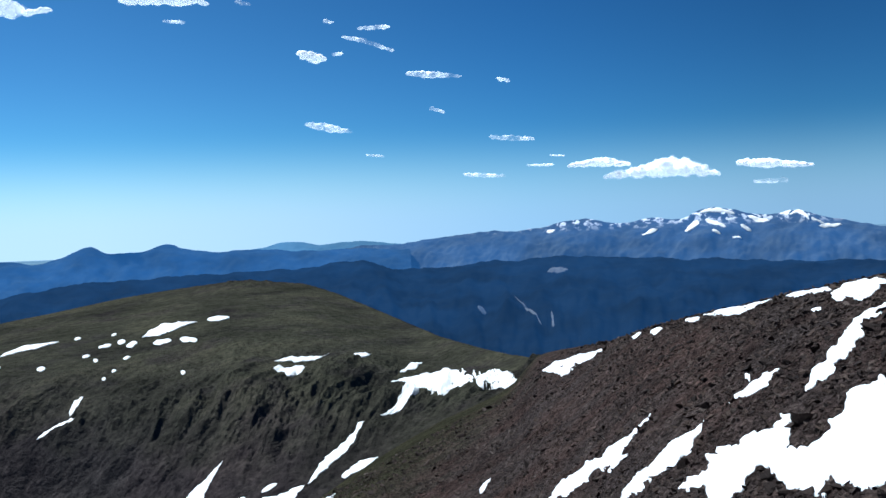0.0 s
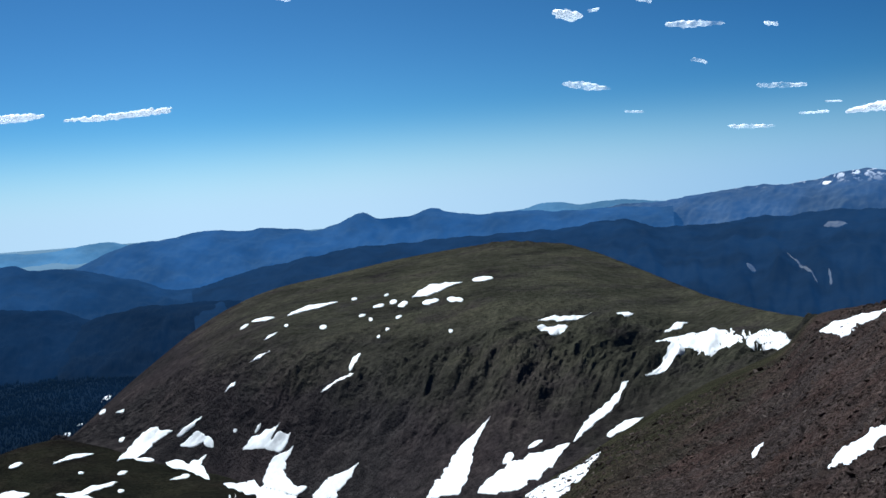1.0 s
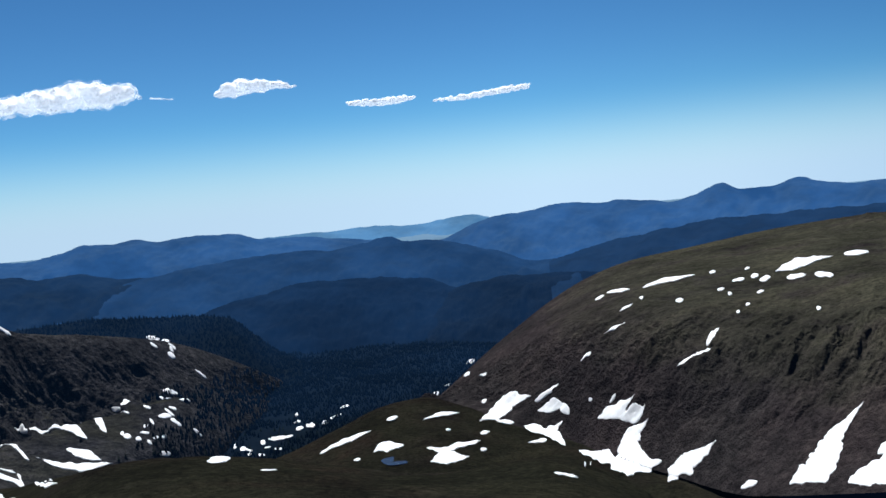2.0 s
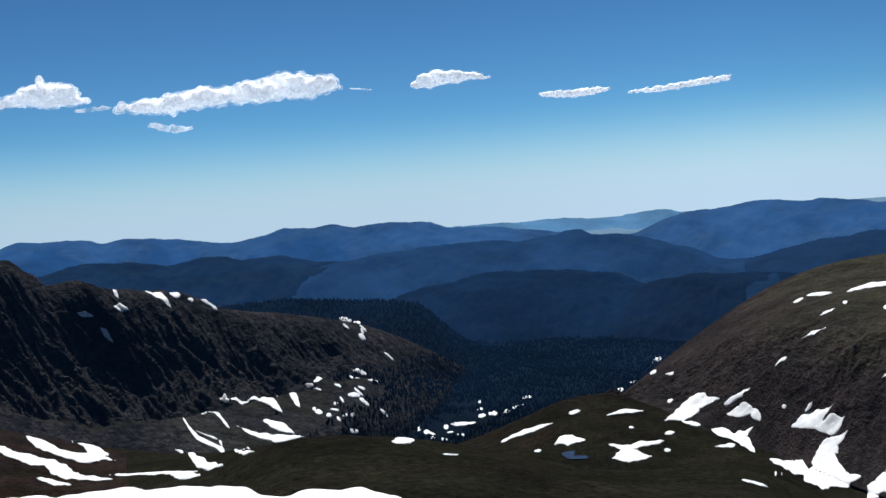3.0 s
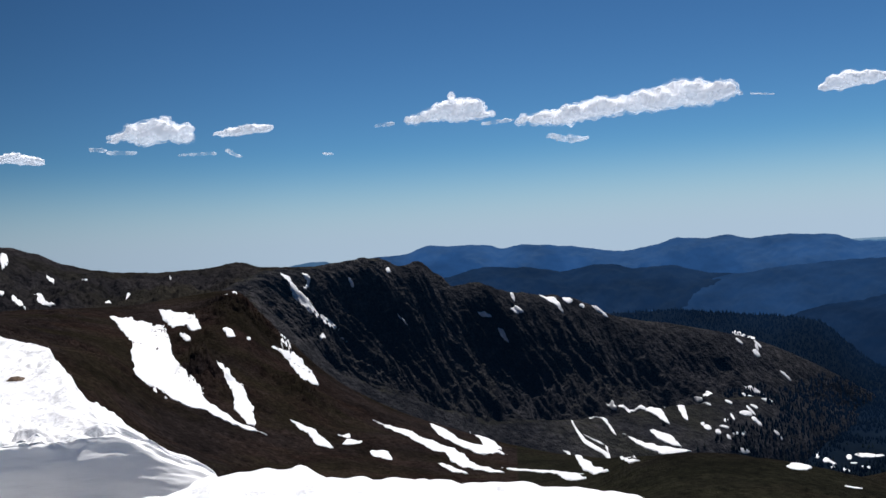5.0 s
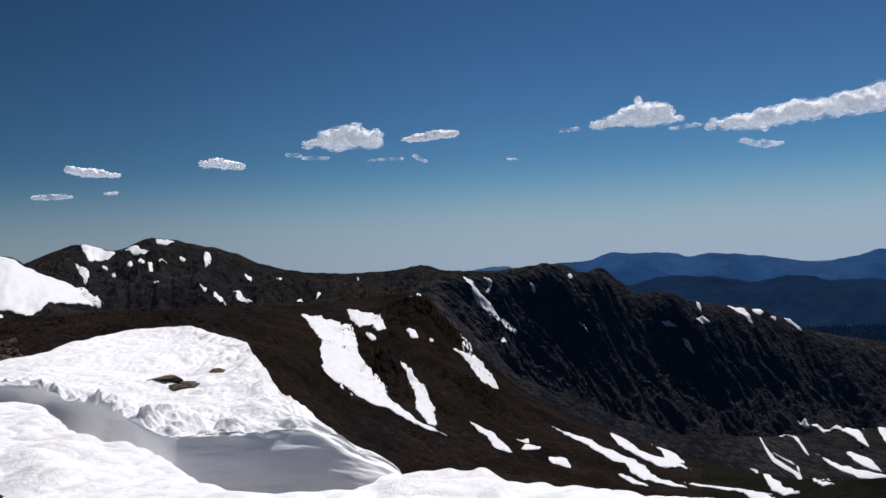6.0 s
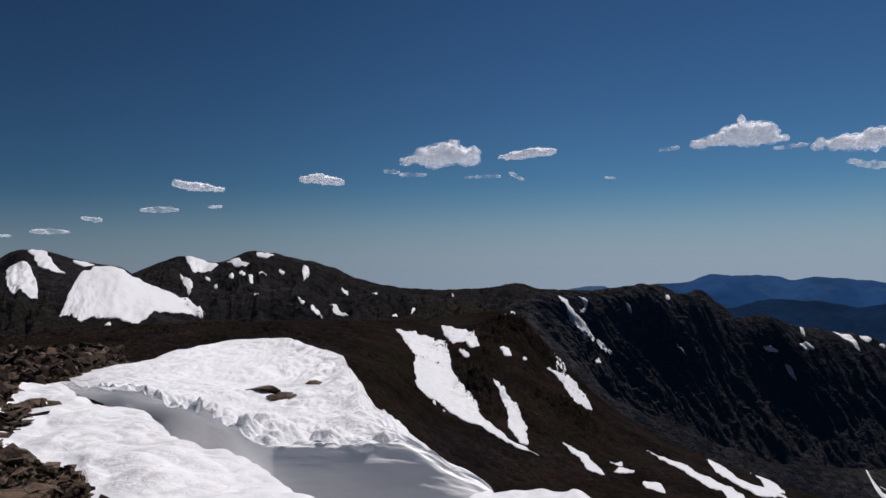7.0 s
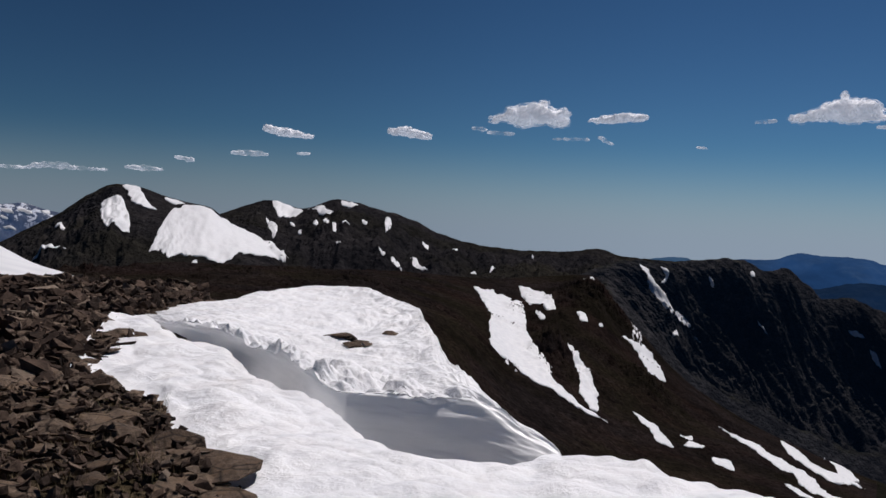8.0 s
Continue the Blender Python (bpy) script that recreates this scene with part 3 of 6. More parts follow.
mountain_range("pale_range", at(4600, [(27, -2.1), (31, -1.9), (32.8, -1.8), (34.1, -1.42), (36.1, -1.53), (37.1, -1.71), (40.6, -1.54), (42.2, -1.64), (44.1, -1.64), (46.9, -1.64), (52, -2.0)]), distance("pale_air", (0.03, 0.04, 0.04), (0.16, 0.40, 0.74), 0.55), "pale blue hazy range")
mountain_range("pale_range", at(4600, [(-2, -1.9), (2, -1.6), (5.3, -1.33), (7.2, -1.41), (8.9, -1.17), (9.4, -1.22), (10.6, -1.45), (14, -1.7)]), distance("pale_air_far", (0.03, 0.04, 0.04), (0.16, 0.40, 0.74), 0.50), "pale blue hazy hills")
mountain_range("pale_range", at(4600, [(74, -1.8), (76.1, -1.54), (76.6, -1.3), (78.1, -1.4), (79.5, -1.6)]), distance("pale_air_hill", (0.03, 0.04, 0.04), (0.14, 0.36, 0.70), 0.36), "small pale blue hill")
mountain_range("snowy_range", at(4400, [(110, -1), (112.5, -0.3), (114.2, -0.02), (115.1, -0.12), (118, 0.1), (122, -0.4)]), distance("snowy_range_air", (0.10, 0.10, 0.10), HAZE_BLUE, 0.18, snowline=(-120, -40)), "distant blue grey range with snow")

# ---- the snow underfoot ----
SNOW_EDGE = [(27.1, 4.2, -20.8), (44.1, 4.8, -18.4), (52.1, 5.33, -16.71), (55.1, 5.63, -15.87), (57.4, 5.52, -16.17), (60, 5.8, -15.42), (63.5, 5.89, -15.2), (65.3, 6.0, -14.95), (68.6, 6.06, -14.78), (71.9, 6.41, -14.02), (74.8, 6.47, -13.89), (78, 6.74, -13.36), (80.9, 7, -12.87), (83.4, 7.07, -12.75), (85.2, 6.71, -13.41), (86.8, 6.61, -13.61), (88.5, 6.5, -13.83), (90.5, 6.59, -13.65), (92.8, 6.87, -13.11), (94.9, 7.44, -12.13), (96.2, 8.15, -11.11), (98.2, 8.67, -10.46), (99.9, 9, -10.08), (101.6, 10.19, -8.92), (102.9, 11.74, -7.76), (105.1, 12.46, -7.32), (106, 13.16, -6.93)]
WALL_TOP = [(83.4, 8.0, -12.72), (85.6, 8.2, -11.6), (87.3, 8.4, -10.57), (88.7, 8.5, -10.03), (91, 8.55, -9.95), (93, 8.65, -9.74), (95.7, 8.71, -9.45), (97.7, 9.23, -8.93), (99, 9.8, -8.42), (100.3, 10.85, -7.61), (101.9, 11.54, -7.16), (103.6, 12.61, -6.56), (105.1, 13.0, -6.42), (105.9, 13.6, -6.4), (106.8, 14.6, -6.2), (107.6, 15.6, -5.78)]
CREST = [(83.4, 7.15, -12.72), (86.3, 8.27, -10.93), (88, 9.39, -9.58), (89.8, 11.12, -8.04), (91.2, 14.47, -6.13), (91.9, 17.61, -5.01), (93.6, 19.86, -4.43), (95.3, 21.95, -4), (97.9, 21.74, -4.04), (99.8, 20.54, -4.28), (103, 17.85, -4.94), (105.6, 16.76, -5.27), (106.8, 16.6, -5.45), (107.6, 16.2, -5.66)]


def old_snow(name, size, dirt, rough=0.55):
    """Granular summer snow with suncups and a little wind-blown dust."""
    m, n, l, p = nodes_of(name)
    fine = noise_node(n, l, 1 / size, 8, 0.6)
    spots = noise_node(n, l, 0.45 / size, 6, 0.65)
    col = ramp_node(n, l, fine, [(0.3, (0.80, 0.81, 0.83)), (0.65, (0.92, 0.92, 0.92))])
    fac = ramp_node(n, l, spots, [(0.52, (0, 0, 0)), (0.72, (dirt,) * 3)])
    l.new(mix_node(n, l, fac, col, (0.55, 0.44, 0.38)), p.inputs["Base Color"])
    p.inputs["Roughness"].default_value = rough
    bump_node(n, l, p, fine, 0.7, size * 0.30)
    return m


SUNCUP = old_snow("suncup_snow", 0.34, 0.14)
ICE, icn, icl, icp = nodes_of("melt_ice")
layer = noise_node(icn, icl, 2.2, 6, 0.6, (0.35, 0.35, 2.4))
icl.new(ramp_node(icn, icl, layer, [(0.30, (0.84, 0.85, 0.85)), (0.5, (0.94, 0.94, 0.94)), (0.7, (0.96, 0.96, 0.96))]), icp.inputs["Base Color"])
icp.inputs["Roughness"].default_value = 0.4
bump_node(icn, icl, icp, layer, 0.15, 0.08)


def billow(x, y, size, octaves):
    """Rounded lumps with creases between them."""
    return 0.25 - fbm(x, y, size, octaves, 0.5, True)


def apron_relief(x, y, lev, az):
    lip = np.exp(-((lev - 2) / 0.3) ** 2) * np.clip((86 - az) / 4, 0, 1)
    return (0.055 * billow(x, y, 0.62, 2) + 0.07 * fbm(x, y, 2.2, 2)) * np.clip(lev * 3, 0, 1) + 0.05 * lip * fbm(x, y, 0.5, 3, 0.5)


A_FAR = SNOW_EDGE + [(106.6, 14.2, -6.3), (107.3, 15.4, -5.72), (109, 14.6, -5.95), (110.2, 11.7, -7.4), (111, 10.4, -8.7)]
A_NEAR = [(27, 2.2, -36.5), (70, 2.2, -36.5), (98, 3.6, -24), (100.8, 4.6, -19.2), (102.2, 5.5, -16.2), (103, 6.2, -14.6), (105.6, 7.4, -12.2), (106.2, 8.4, -10.8), (108, 9.0, -10.1), (111, 10.2, -8.9)]
A_MID = [(a, 0.5 * (curve_at([q[0] for q in A_NEAR], [q[1] for q in A_NEAR], np.array([a]))[0] + d)) for a, d, e in A_FAR]
A_MID = [(a, d, -math.degrees(math.atan((EYE - 0.06) / d))) for a, d in A_MID]
A_DOWN = [(a, d + 0.12, -math.degrees(math.atan((EYE + 0.25) / (d + 0.12)))) for a, d, e in A_FAR]
A_UNDER = [(a, d + 0.05, -math.degrees(math.atan((EYE + 1.3) / (d + 0.05)))) for a, d, e in A_FAR]
tagged(landform("snow_apron", [A_NEAR, A_MID, A_FAR, A_DOWN, A_UNDER], (60, 150, 6, 10), 900, SUNCUP, apron_relief),
       "white suncupped summer snow covering the stony ground", "snow", kind="structure")

E_AZ, E_D = zip(*[(a, d) for a, d, e in SNOW_EDGE])
WALL_TOP = [(a, max(d, curve_at(E_AZ, E_D, np.array([a]))[0] + 0.35), e) for a, d, e in WALL_TOP]
W_AZ, W_D = zip(*[(a, d) for a, d, e in WALL_TOP])
CREST = [(a, max(d, curve_at(W_AZ, W_D, np.array([a]))[0] + 0.3), e) for a, d, e in CREST]
WALL_TOP = [(82.0, 7.4, -17.0)] + WALL_TOP
CREST = [(82.0, 7.8, -16.8)] + CREST
W_FOOT = [(a, max(d - 0.6, min(curve_at(E_AZ, E_D, np.array([a]))[0] + 0.14, d - 0.2))) for a, d, e in WALL_TOP]
W_BASE = [(a, d, -math.degrees(math.atan((EYE + 0.95) / d))) for a, d in W_FOOT]
W_LOW = [(a, 0.55 * f + 0.45 * d, -math.degrees(math.atan((EYE + 0.36) / (0.55 * f + 0.45 * d)))) for (a, d, e), (_, f) in zip(WALL_TOP, W_FOOT)]
W_MID = [(a, d + 0.35 * (curve_at([q[0] for q in CREST], [q[1] for q in CREST], np.array([a]))[0] - d), e + 0.45 * (curve_at([q[0] for q in CREST], [q[2] for q in CREST], np.array([a]))[0] - e)) for a, d, e in WALL_TOP]


def block_relief(x, y, lev, az):
    lip = np.exp(-((lev - 2.2) / 0.22) ** 2)
    top = np.clip((lev - 1.7) * 4, 0, 1) * np.clip((4.1 - lev) * 3, 0.15, 1)
    top = top * np.clip((az - 83.5) / 7, 0.1, 1) * np.clip((106.2 - az) / 1.5, 0.1, 1)
    stepped = np.clip((lev - 2.9) * 2, 0, 1) * np.clip((97 - az) / 3, 0, 1)
    return top * (0.15 * lip * billow(x, y, 0.42, 3) + 0.035 * billow(x, y, 0.5, 3) + 0.10 * fbm(x, y, 2.5, 3) + 0.09 * stepped * billow(x, y * 2.2, 1.4, 3)) + 0.02 * fbm(x + y, lev * 3, 0.8, 3)


def block_push(lev, az):
    s = np.radians(az) * 9
    lip = np.exp(-((lev - 2.0) / 0.20) ** 2) * np.clip((az - 87.5) / 4, 0, 1) * np.clip((106.2 - az) / 1.5, 0, 1)
    hollow = 0.7 * np.exp(-((az - 98.9) / 0.8) ** 2 - ((lev - 1.25) / 0.45) ** 2) + 0.35 * np.exp(-((az - 101.6) / 1.1) ** 2 - ((lev - 1.45) / 0.3) ** 2)
    return hollow - lip * (0.06 + 0.15 * billow(s, lev * 1.6, 0.42, 3))


cornice = landform("snow_cornice", [W_BASE, W_LOW, WALL_TOP, W_MID, CREST, flat(CREST, 0.5, -3), flat(CREST, 0.4, -12)], (16, 40, 120, 110, 8, 8), 620, SUNCUP, block_relief, push=block_push)
cornice.data.materials.append(ICE)
cells = np.zeros((302, 619), dtype=np.int32)
cells[:52] = 1
cornice.data.polygons.foreach_set("material_index", cells.ravel())
tagged(cornice, "thick melting snow cornice with a smooth grey ice wall", "snow", kind="structure")

# snowfield beyond the stones
L_NEAR = [(108, 34, -6.2), (111, 34, -5.4), (114, 34, -5.2), (124, 34, -5)]
L_CREST = [(108, 55, -5.0), (109.5, 56, -4.6), (111, 58, -3.92), (113.3, 68, -3.18), (115, 76, -2.3), (118, 84, -1.2), (124, 95, 0.2)]
tagged(landform("snowfield", [L_NEAR, L_CREST, flat(L_CREST, 20, -5)], (40, 8), 120, SNOW, lambda x, y, lev, az: 0.12 * fbm(x, y, 9, 4) * np.clip(1.2 - lev, 0.2, 1)),
       "bright white snowfield on the slope beyond the stones", "snow", kind="structure")

# ---- things that lie on the land ----
land = bpy.context.evaluated_depsgraph_get()


def drop_on(x, y):
    """The height of the land at a place of the plan, and the name of what lies there."""
    hit, place, normal, _, ob, _ = scene.ray_cast(land, Vector((x, y, 2500)), Vector((0, 0, -1)))
    return (place.z, ob.name) if hit else (None, None)


strokes = [0]


def trimmed(name, X, Y, Z, F, skirt, material):
    """A mesh over the part of a grid where the field F is above 0, cut along its zero line, with a rim going down."""
    r, c = F.shape
    verts = np.stack([X, Y, Z], -1).reshape(-1, 3).tolist()
    f = F.ravel()
    cuts, below, faces = {}, {}, []

    def cut(i, k):
        key = (min(i, k), max(i, k))
        if key not in cuts:
            w = f[i] / (f[i] - f[k])
            cuts[key] = len(verts)
            verts.append([p + (q - p) * w for p, q in zip(verts[i], verts[k])])
        return cuts[key]

    def under(i):
        if i not in below:
            below[i] = len(verts)
            verts.append([verts[i][0], verts[i][1], verts[i][2] - skirt])
        return below[i]

    for i in range(r - 1):
        for k in range(c - 1):
            ids = (i * c + k, i * c + k + 1, (i + 1) * c + k + 1, (i + 1) * c + k)
            inside = [f[q] > 0 for q in ids]
            if not any(inside):
                continue
            if all(inside):
                faces.append(ids[::-1])
                continue
            ring, rim = [], []
            for a in range(4):
                p, q = ids[a], ids[(a + 1) % 4]
                if inside[a]:
                    ring.append(p)
                if inside[a] != inside[(a + 1) % 4]:
                    ring.append(cut(p, q))
                    rim.append(ring[-1])
            if len(ring) > 2:
                faces.append(ring[::-1])
            if len(rim) == 2:
                faces.append((rim[0], rim[1], under(rim[1]), under(rim[0])))
    me = bpy.data.meshes.new(name)
    me.from_pydata(verts, [], faces)
    used = np.zeros(len(verts), bool)
    used[[q for g in faces for q in g]] = True
    bm = bmesh.new()
    bm.from_mesh(me)
    bm.verts.ensure_lookup_table()
    bmesh.ops.delete(bm, geom=[v for v in bm.verts if not used[v.index]], context="VERTS")
    bmesh.ops.recalc_face_normals(bm, faces=bm.faces)
    bm.to_mesh(me)
    bm.free()
    me.polygons.foreach_set("use_smooth", np.full(len(me.polygons), True))
    me.materials.append(material)
    return me


def patch(where, *stroke):
    """A patch of old snow draped over the land, with a melted, ragged outline: along a stroke of (bearing, distance,
    half its width in bearing, half its depth in distance)."""
    strokes[0] += 1
    seed = strokes[0] * 37.1
    rnd = random.Random(strokes[0])
    st = np.array(stroke, float)
    k = st[:, 1] * radians(1)
    run = np.concatenate([[0], np.cumsum(np.hypot(np.diff(st[:, 0]) * k[:-1], np.diff(st[:, 1])))])
    length, dist = max(run[-1], 1e-3), st[:, 1].mean()
    grain = radians(0.031)

    def rails(u, v):
        az, d, da, dd = (curve_at(run, st[:, j], np.clip(u, 0, 1) * length)[:, None] for j in range(4))
        slope_a, slope_d = ((st[-1, j] - st[0, j]) for j in (0, 1))
        over = (u - np.clip(u, 0, 1))[:, None]
        a, r = np.radians(az + over * slope_a + v * da), d + over * slope_d + v * dd
        x, y = -r * np.sin(a), r * np.cos(a)
        z = np.array([drop_on(p, q)[0] or 0.0 for p, q in zip(x.ravel(), y.ravel())]).reshape(x.shape)
        return x, y, z, a / grain, np.arctan2(z - EYE, r) / grain

    # how long and wide it looks from the summit sets the fineness of its outline
    x, y, z, ax, ay = rails(np.linspace(0, 1, 9), np.array([[-1.0, 0.0, 1.0]]))
    half = np.clip(np.hypot(ax[:, 2] - ax[:, 0], ay[:, 2] - ay[:, 0]) / 2, 0.8, 400)
    long = np.hypot(np.diff(ax[:, 1]), np.diff(ay[:, 1])).sum()
    n = int(np.clip(long / 2.2, 12, 120)) + 8
    over = min(0.3, 6 / max(long, 1))
    u = np.linspace(-over, 1 + over, n)
    cols = int(np.clip(half.max() * 3.2 / 2.2, 9, 70)) | 1
    v = np.linspace(-1.75, 1.75, cols)[None, :]
    X, Y, Z, AX, AY = rails(u, v)
    wide = curve_at(np.linspace(0, 1, 9), half, np.clip(u, 0, 1))[:, None]
    blunt = np.where(u < 0.5, rnd.uniform(1.3, 3.4), rnd.uniform(1.3, 3.4))
    tip = (np.clip(1 - np.abs(2 * u - 1) ** blunt, -0.5, 1))[:, None]
    tip = np.sign(tip) * np.abs(tip) ** 0.7
    frayed = np.clip(0.42 * wide + 0.5, 1.0, 6.5)
    big = fbm(AX + seed, AY - seed, 34, 2)
    F = (tip * (1 + 0.28 * big) - np.abs(v)) * wide + frayed * 0.72 * fbm(AX - seed, AY * 1.5 + seed, 17, 4, 0.55)
    # bare holes where stones have melted through
    F = np.where((wide > 9) & (dist > 150), np.minimum(F, 10.5 - 9.5 * fbm(AX * 1.2 + 3 * seed, AY * 1.5, 17, 3, 0.6)), F)
    F[[0, -1], :] = np.minimum(F[[0, -1], :], -0.2)
    F[:, [0, -1]] = np.minimum(F[:, [0, -1]], -0.2)
    thick = max(0.0009 * dist, 0.16)
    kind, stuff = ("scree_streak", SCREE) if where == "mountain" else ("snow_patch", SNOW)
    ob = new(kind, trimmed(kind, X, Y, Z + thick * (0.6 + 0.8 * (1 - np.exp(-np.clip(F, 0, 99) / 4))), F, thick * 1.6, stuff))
    return tagged(ob, SNOW_LABELS[where], kind.replace("_", " "), kind.replace("_", " ") + ("es" if kind[-1] == "h" else "s") + " on the " + where)


def conifers():
    """The valley's conifers, too many to count."""
    rnd = np.random.RandomState(5)
    pts = []
    spots = np.stack([rnd.uniform(29, 60, 32000), rnd.uniform(1450**2, 2700**2, 32000) ** 0.5], 1)
    for az, d in spots:
        p = bearing(az, d)
        z, name = drop_on(p.x, p.y)
        if name is None or not name.startswith(("valley_floor", "cliff_ridge", "forest_terrace")):
            continue
        thin = noise.fractal(Vector((p.x / 170, p.y / 170, 3)), 1.0, 2.0, 4)
        edge_d = (-9 if z < -334 else -0.1 if z < -316 else 0.4 if z < -296 else 9) if name.startswith("cliff") else -0.6 if d > 1900 else -0.25
        if thin > edge_d:
            pts.append((p.x, p.y, z, rnd.uniform(3.5, 10)))
    pts = np.array(pts)
    k = 5
    ang = np.arange(k) * math.tau / k
    ring = np.stack([np.cos(ang), np.sin(ang), np.zeros(k)], 1)
    unit = np.concatenate([ring * (0.24, 0.24, 1), ring * (0.13, 0.13, 1) + (0, 0, 0.5), [[0, 0, 1]]])
    verts = pts[:, None, :3] + unit[None] * pts[:, 3][:, None, None] * rnd.uniform(0.85, 1.15, (len(pts), len(unit), 1))
    tri = []
    for i in range(k):
        j = (i + 1) % k
        tri += [(i, j, k + j), (i, k + j, k + i), (k + i, k + j, 2 * k)]
    tri = np.array(tri)
    faces = (np.arange(len(pts))[:, None, None] * len(unit) + tri[None]).reshape(-1, 3)
    me = bpy.data.meshes.new("conifer_forest")
    me.vertices.add(len(pts) * len(unit))
    me.vertices.foreach_set("co", verts.astype(np.float32).ravel())
    me.loops.add(faces.size)
    me.loops.foreach_set("vertex_index", faces.astype(np.int32).ravel())
    me.polygons.add(len(faces))
    me.polygons.foreach_set("loop_start", np.arange(0, faces.size, 3, dtype=np.int32))
    me.update(calc_edges=True)
    # dark needles plus blue haze emission, stronger farther off
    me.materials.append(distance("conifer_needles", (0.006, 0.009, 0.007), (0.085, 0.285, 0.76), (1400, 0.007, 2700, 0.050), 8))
    return tagged(new("conifer_forest", me), "dark green conifers scattered over the valley floor", "trees", kind="stuff")


conifers()


# green needles with a weak blue glow painted in for haze
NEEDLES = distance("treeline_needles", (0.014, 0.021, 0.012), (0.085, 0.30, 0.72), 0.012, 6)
BARK = earth("conifer_bark", (0.02, 0.015, 0.011), (0.06, 0.045, 0.035), 0.4)


def part(name, bm, material, parent, label=""):
    me = bpy.data.meshes.new(name)
    bm.to_mesh(me)
    bm.free()
    me.materials.append(material)
    ob = new(name, me)
    ob.parent = parent
    return tagged(ob, label) if label else ob


def conifer(seed, tall):
    """A treeline spruce: tapered trunk and a crown of drooping whorls with gaps."""
    rnd = random.Random(seed)
    tree = new("conifer")
    bm = bmesh.new()
    bmesh.ops.create_cone(bm, segments=6, radius1=0.022 * tall, radius2=0.004 * tall, depth=tall * 0.95)
    bmesh.ops.translate(bm, verts=bm.verts, vec=(0, 0, tall * 0.475))
    part("trunk", bm, BARK, tree)
    bm = bmesh.new()
    h = 0.08
    while h < 0.97:
        reach = 0.20 * (1 - h) ** 0.8 + 0.015
        for k in range(7):
            a = k * math.tau / 7 + rnd.uniform(-0.4, 0.4)
            r = reach * rnd.uniform(0.6, 1.25) * tall
            z = (h + rnd.uniform(-0.02, 0.02)) * tall
            side = 0.32 * r
            pts = [(0, 0, z + 0.07 * tall * (1 - h)), (r * math.cos(a) - side * math.sin(a), r * math.sin(a) + side * math.cos(a), z - 0.25 * r),
                   (1.15 * r * math.cos(a), 1.15 * r * math.sin(a), z - 0.35 * r), (r * math.cos(a) + side * math.sin(a), r * math.sin(a) - side * math.cos(a), z - 0.25 * r)]
            vs = [bm.verts.new(q) for q in pts]
            bm.faces.new(vs[:3])
            bm.faces.new((vs[0], vs[2], vs[3]))
        h += 0.085
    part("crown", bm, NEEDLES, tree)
    return tagged(tree, "dark green conifer at the edge of the valley forest", "tree", "conifers along the treeline")


tree_rnd = random.Random(9)
kinds = [conifer(k, 7 + 1.5 * k) for k in range(4)]
grown = 0
while grown < 150:
    az, d = tree_rnd.uniform(40, 57), tree_rnd.uniform(1380, 1800)
    p = bearing(az, d)
    z, name = drop_on(p.x, p.y)
    if not name or not name.startswith(("valley_floor", "cliff_ridge")) or (name.startswith("cliff") and z > -320):
        continue
    where_to = Matrix.Translation((p.x, p.y, z - 0.3)) @ Matrix.Rotation(tree_rnd.uniform(0, 6.28), 4, "Z")
    if grown < 4:
        kinds[grown].matrix_world = where_to
    else:
        copy_thing(kinds[grown % 4], where_to)
    grown += 1


# a small tarn in the basin
WATER, an, al, ap = nodes_of("tarn_water")
ap.inputs["Base Color"].default_value = (0.006, 0.008, 0.018, 1)
ap.inputs["Roughness"].default_value = 0.25
ring = [bearing(40.0 + 0.9 * math.cos(t) * (1 + 0.12 * math.sin(3 * t)), 828 + 16 * math.sin(t) * (1 + 0.15 * math.cos(2 * t))) for t in np.linspace(0, math.tau, 40, endpoint=False)]
level = float(np.median([drop_on(p.x, p.y)[0] for p in ring])) + 0.4
me = bpy.data.meshes.new("tarn")
me.from_pydata([(p.x, p.y, level) for p in ring] + [(p.x, p.y, level - 12) for p in ring], [], [list(range(40))] + [[i, i + 40, (i + 1) % 40 + 40, (i + 1) % 40] for i in range(40)])
me.materials.append(WATER)
tagged(new("tarn", me), "small dark blue mountain tarn in the basin", "pond", kind="structure")

# ---- snow patches: (bearing, distance, width) along each one ----
SNOW_LABELS = {
    "hill": "white old snow patch lying on the tundra hill",
    "basin": "white snow patch in the hummocky basin",
    "shoulder": "thin snow strip on the grassy shoulder",
    "valley": "small snow patch among valley conifers",
    "ridge": "snow strip on the grassy end of the cliff ridge",
    "foot": "white snow tongue at the foot of the cliffs",
    "cliff": "narrow snow streak in a dark cliff gully",
    "brown": "white snow patch on the brown shoulder",
    "peak": "white snowfield on the dark pyramid peak",
    "range": "snow patch on the far rocky mountain",
    "talus": "white snow tongue on the reddish talus slope",
    "massif": "snow streak on the far blue massif",
    "farleft": "snow patch on the distant blue range",
    "mountain": "pale bare scree streak on the forested mountain",
}
# pale bare stones, the mountain's haze added as emission
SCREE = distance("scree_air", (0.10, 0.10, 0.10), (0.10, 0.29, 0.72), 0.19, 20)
patch("mountain", (-4.0, 2757, 0.05, 0), (-4.8, 2600, 0.07, 0), (-5.5, 2430, 0.04, 0))
patch("mountain", (-6.1, 2520, 0.05, 0), (-6.2, 2430, 0.08, 0))
patch("mountain", (-5.9, 3090, 0, 16), (-6.6, 3075, 0, 24), (-7.2, 3060, 0, 12))
patch("mountain", (-1.8, 2690, 0, 18), (-2.3, 2670, 0, 26))
spot_rnd = random.Random(21)
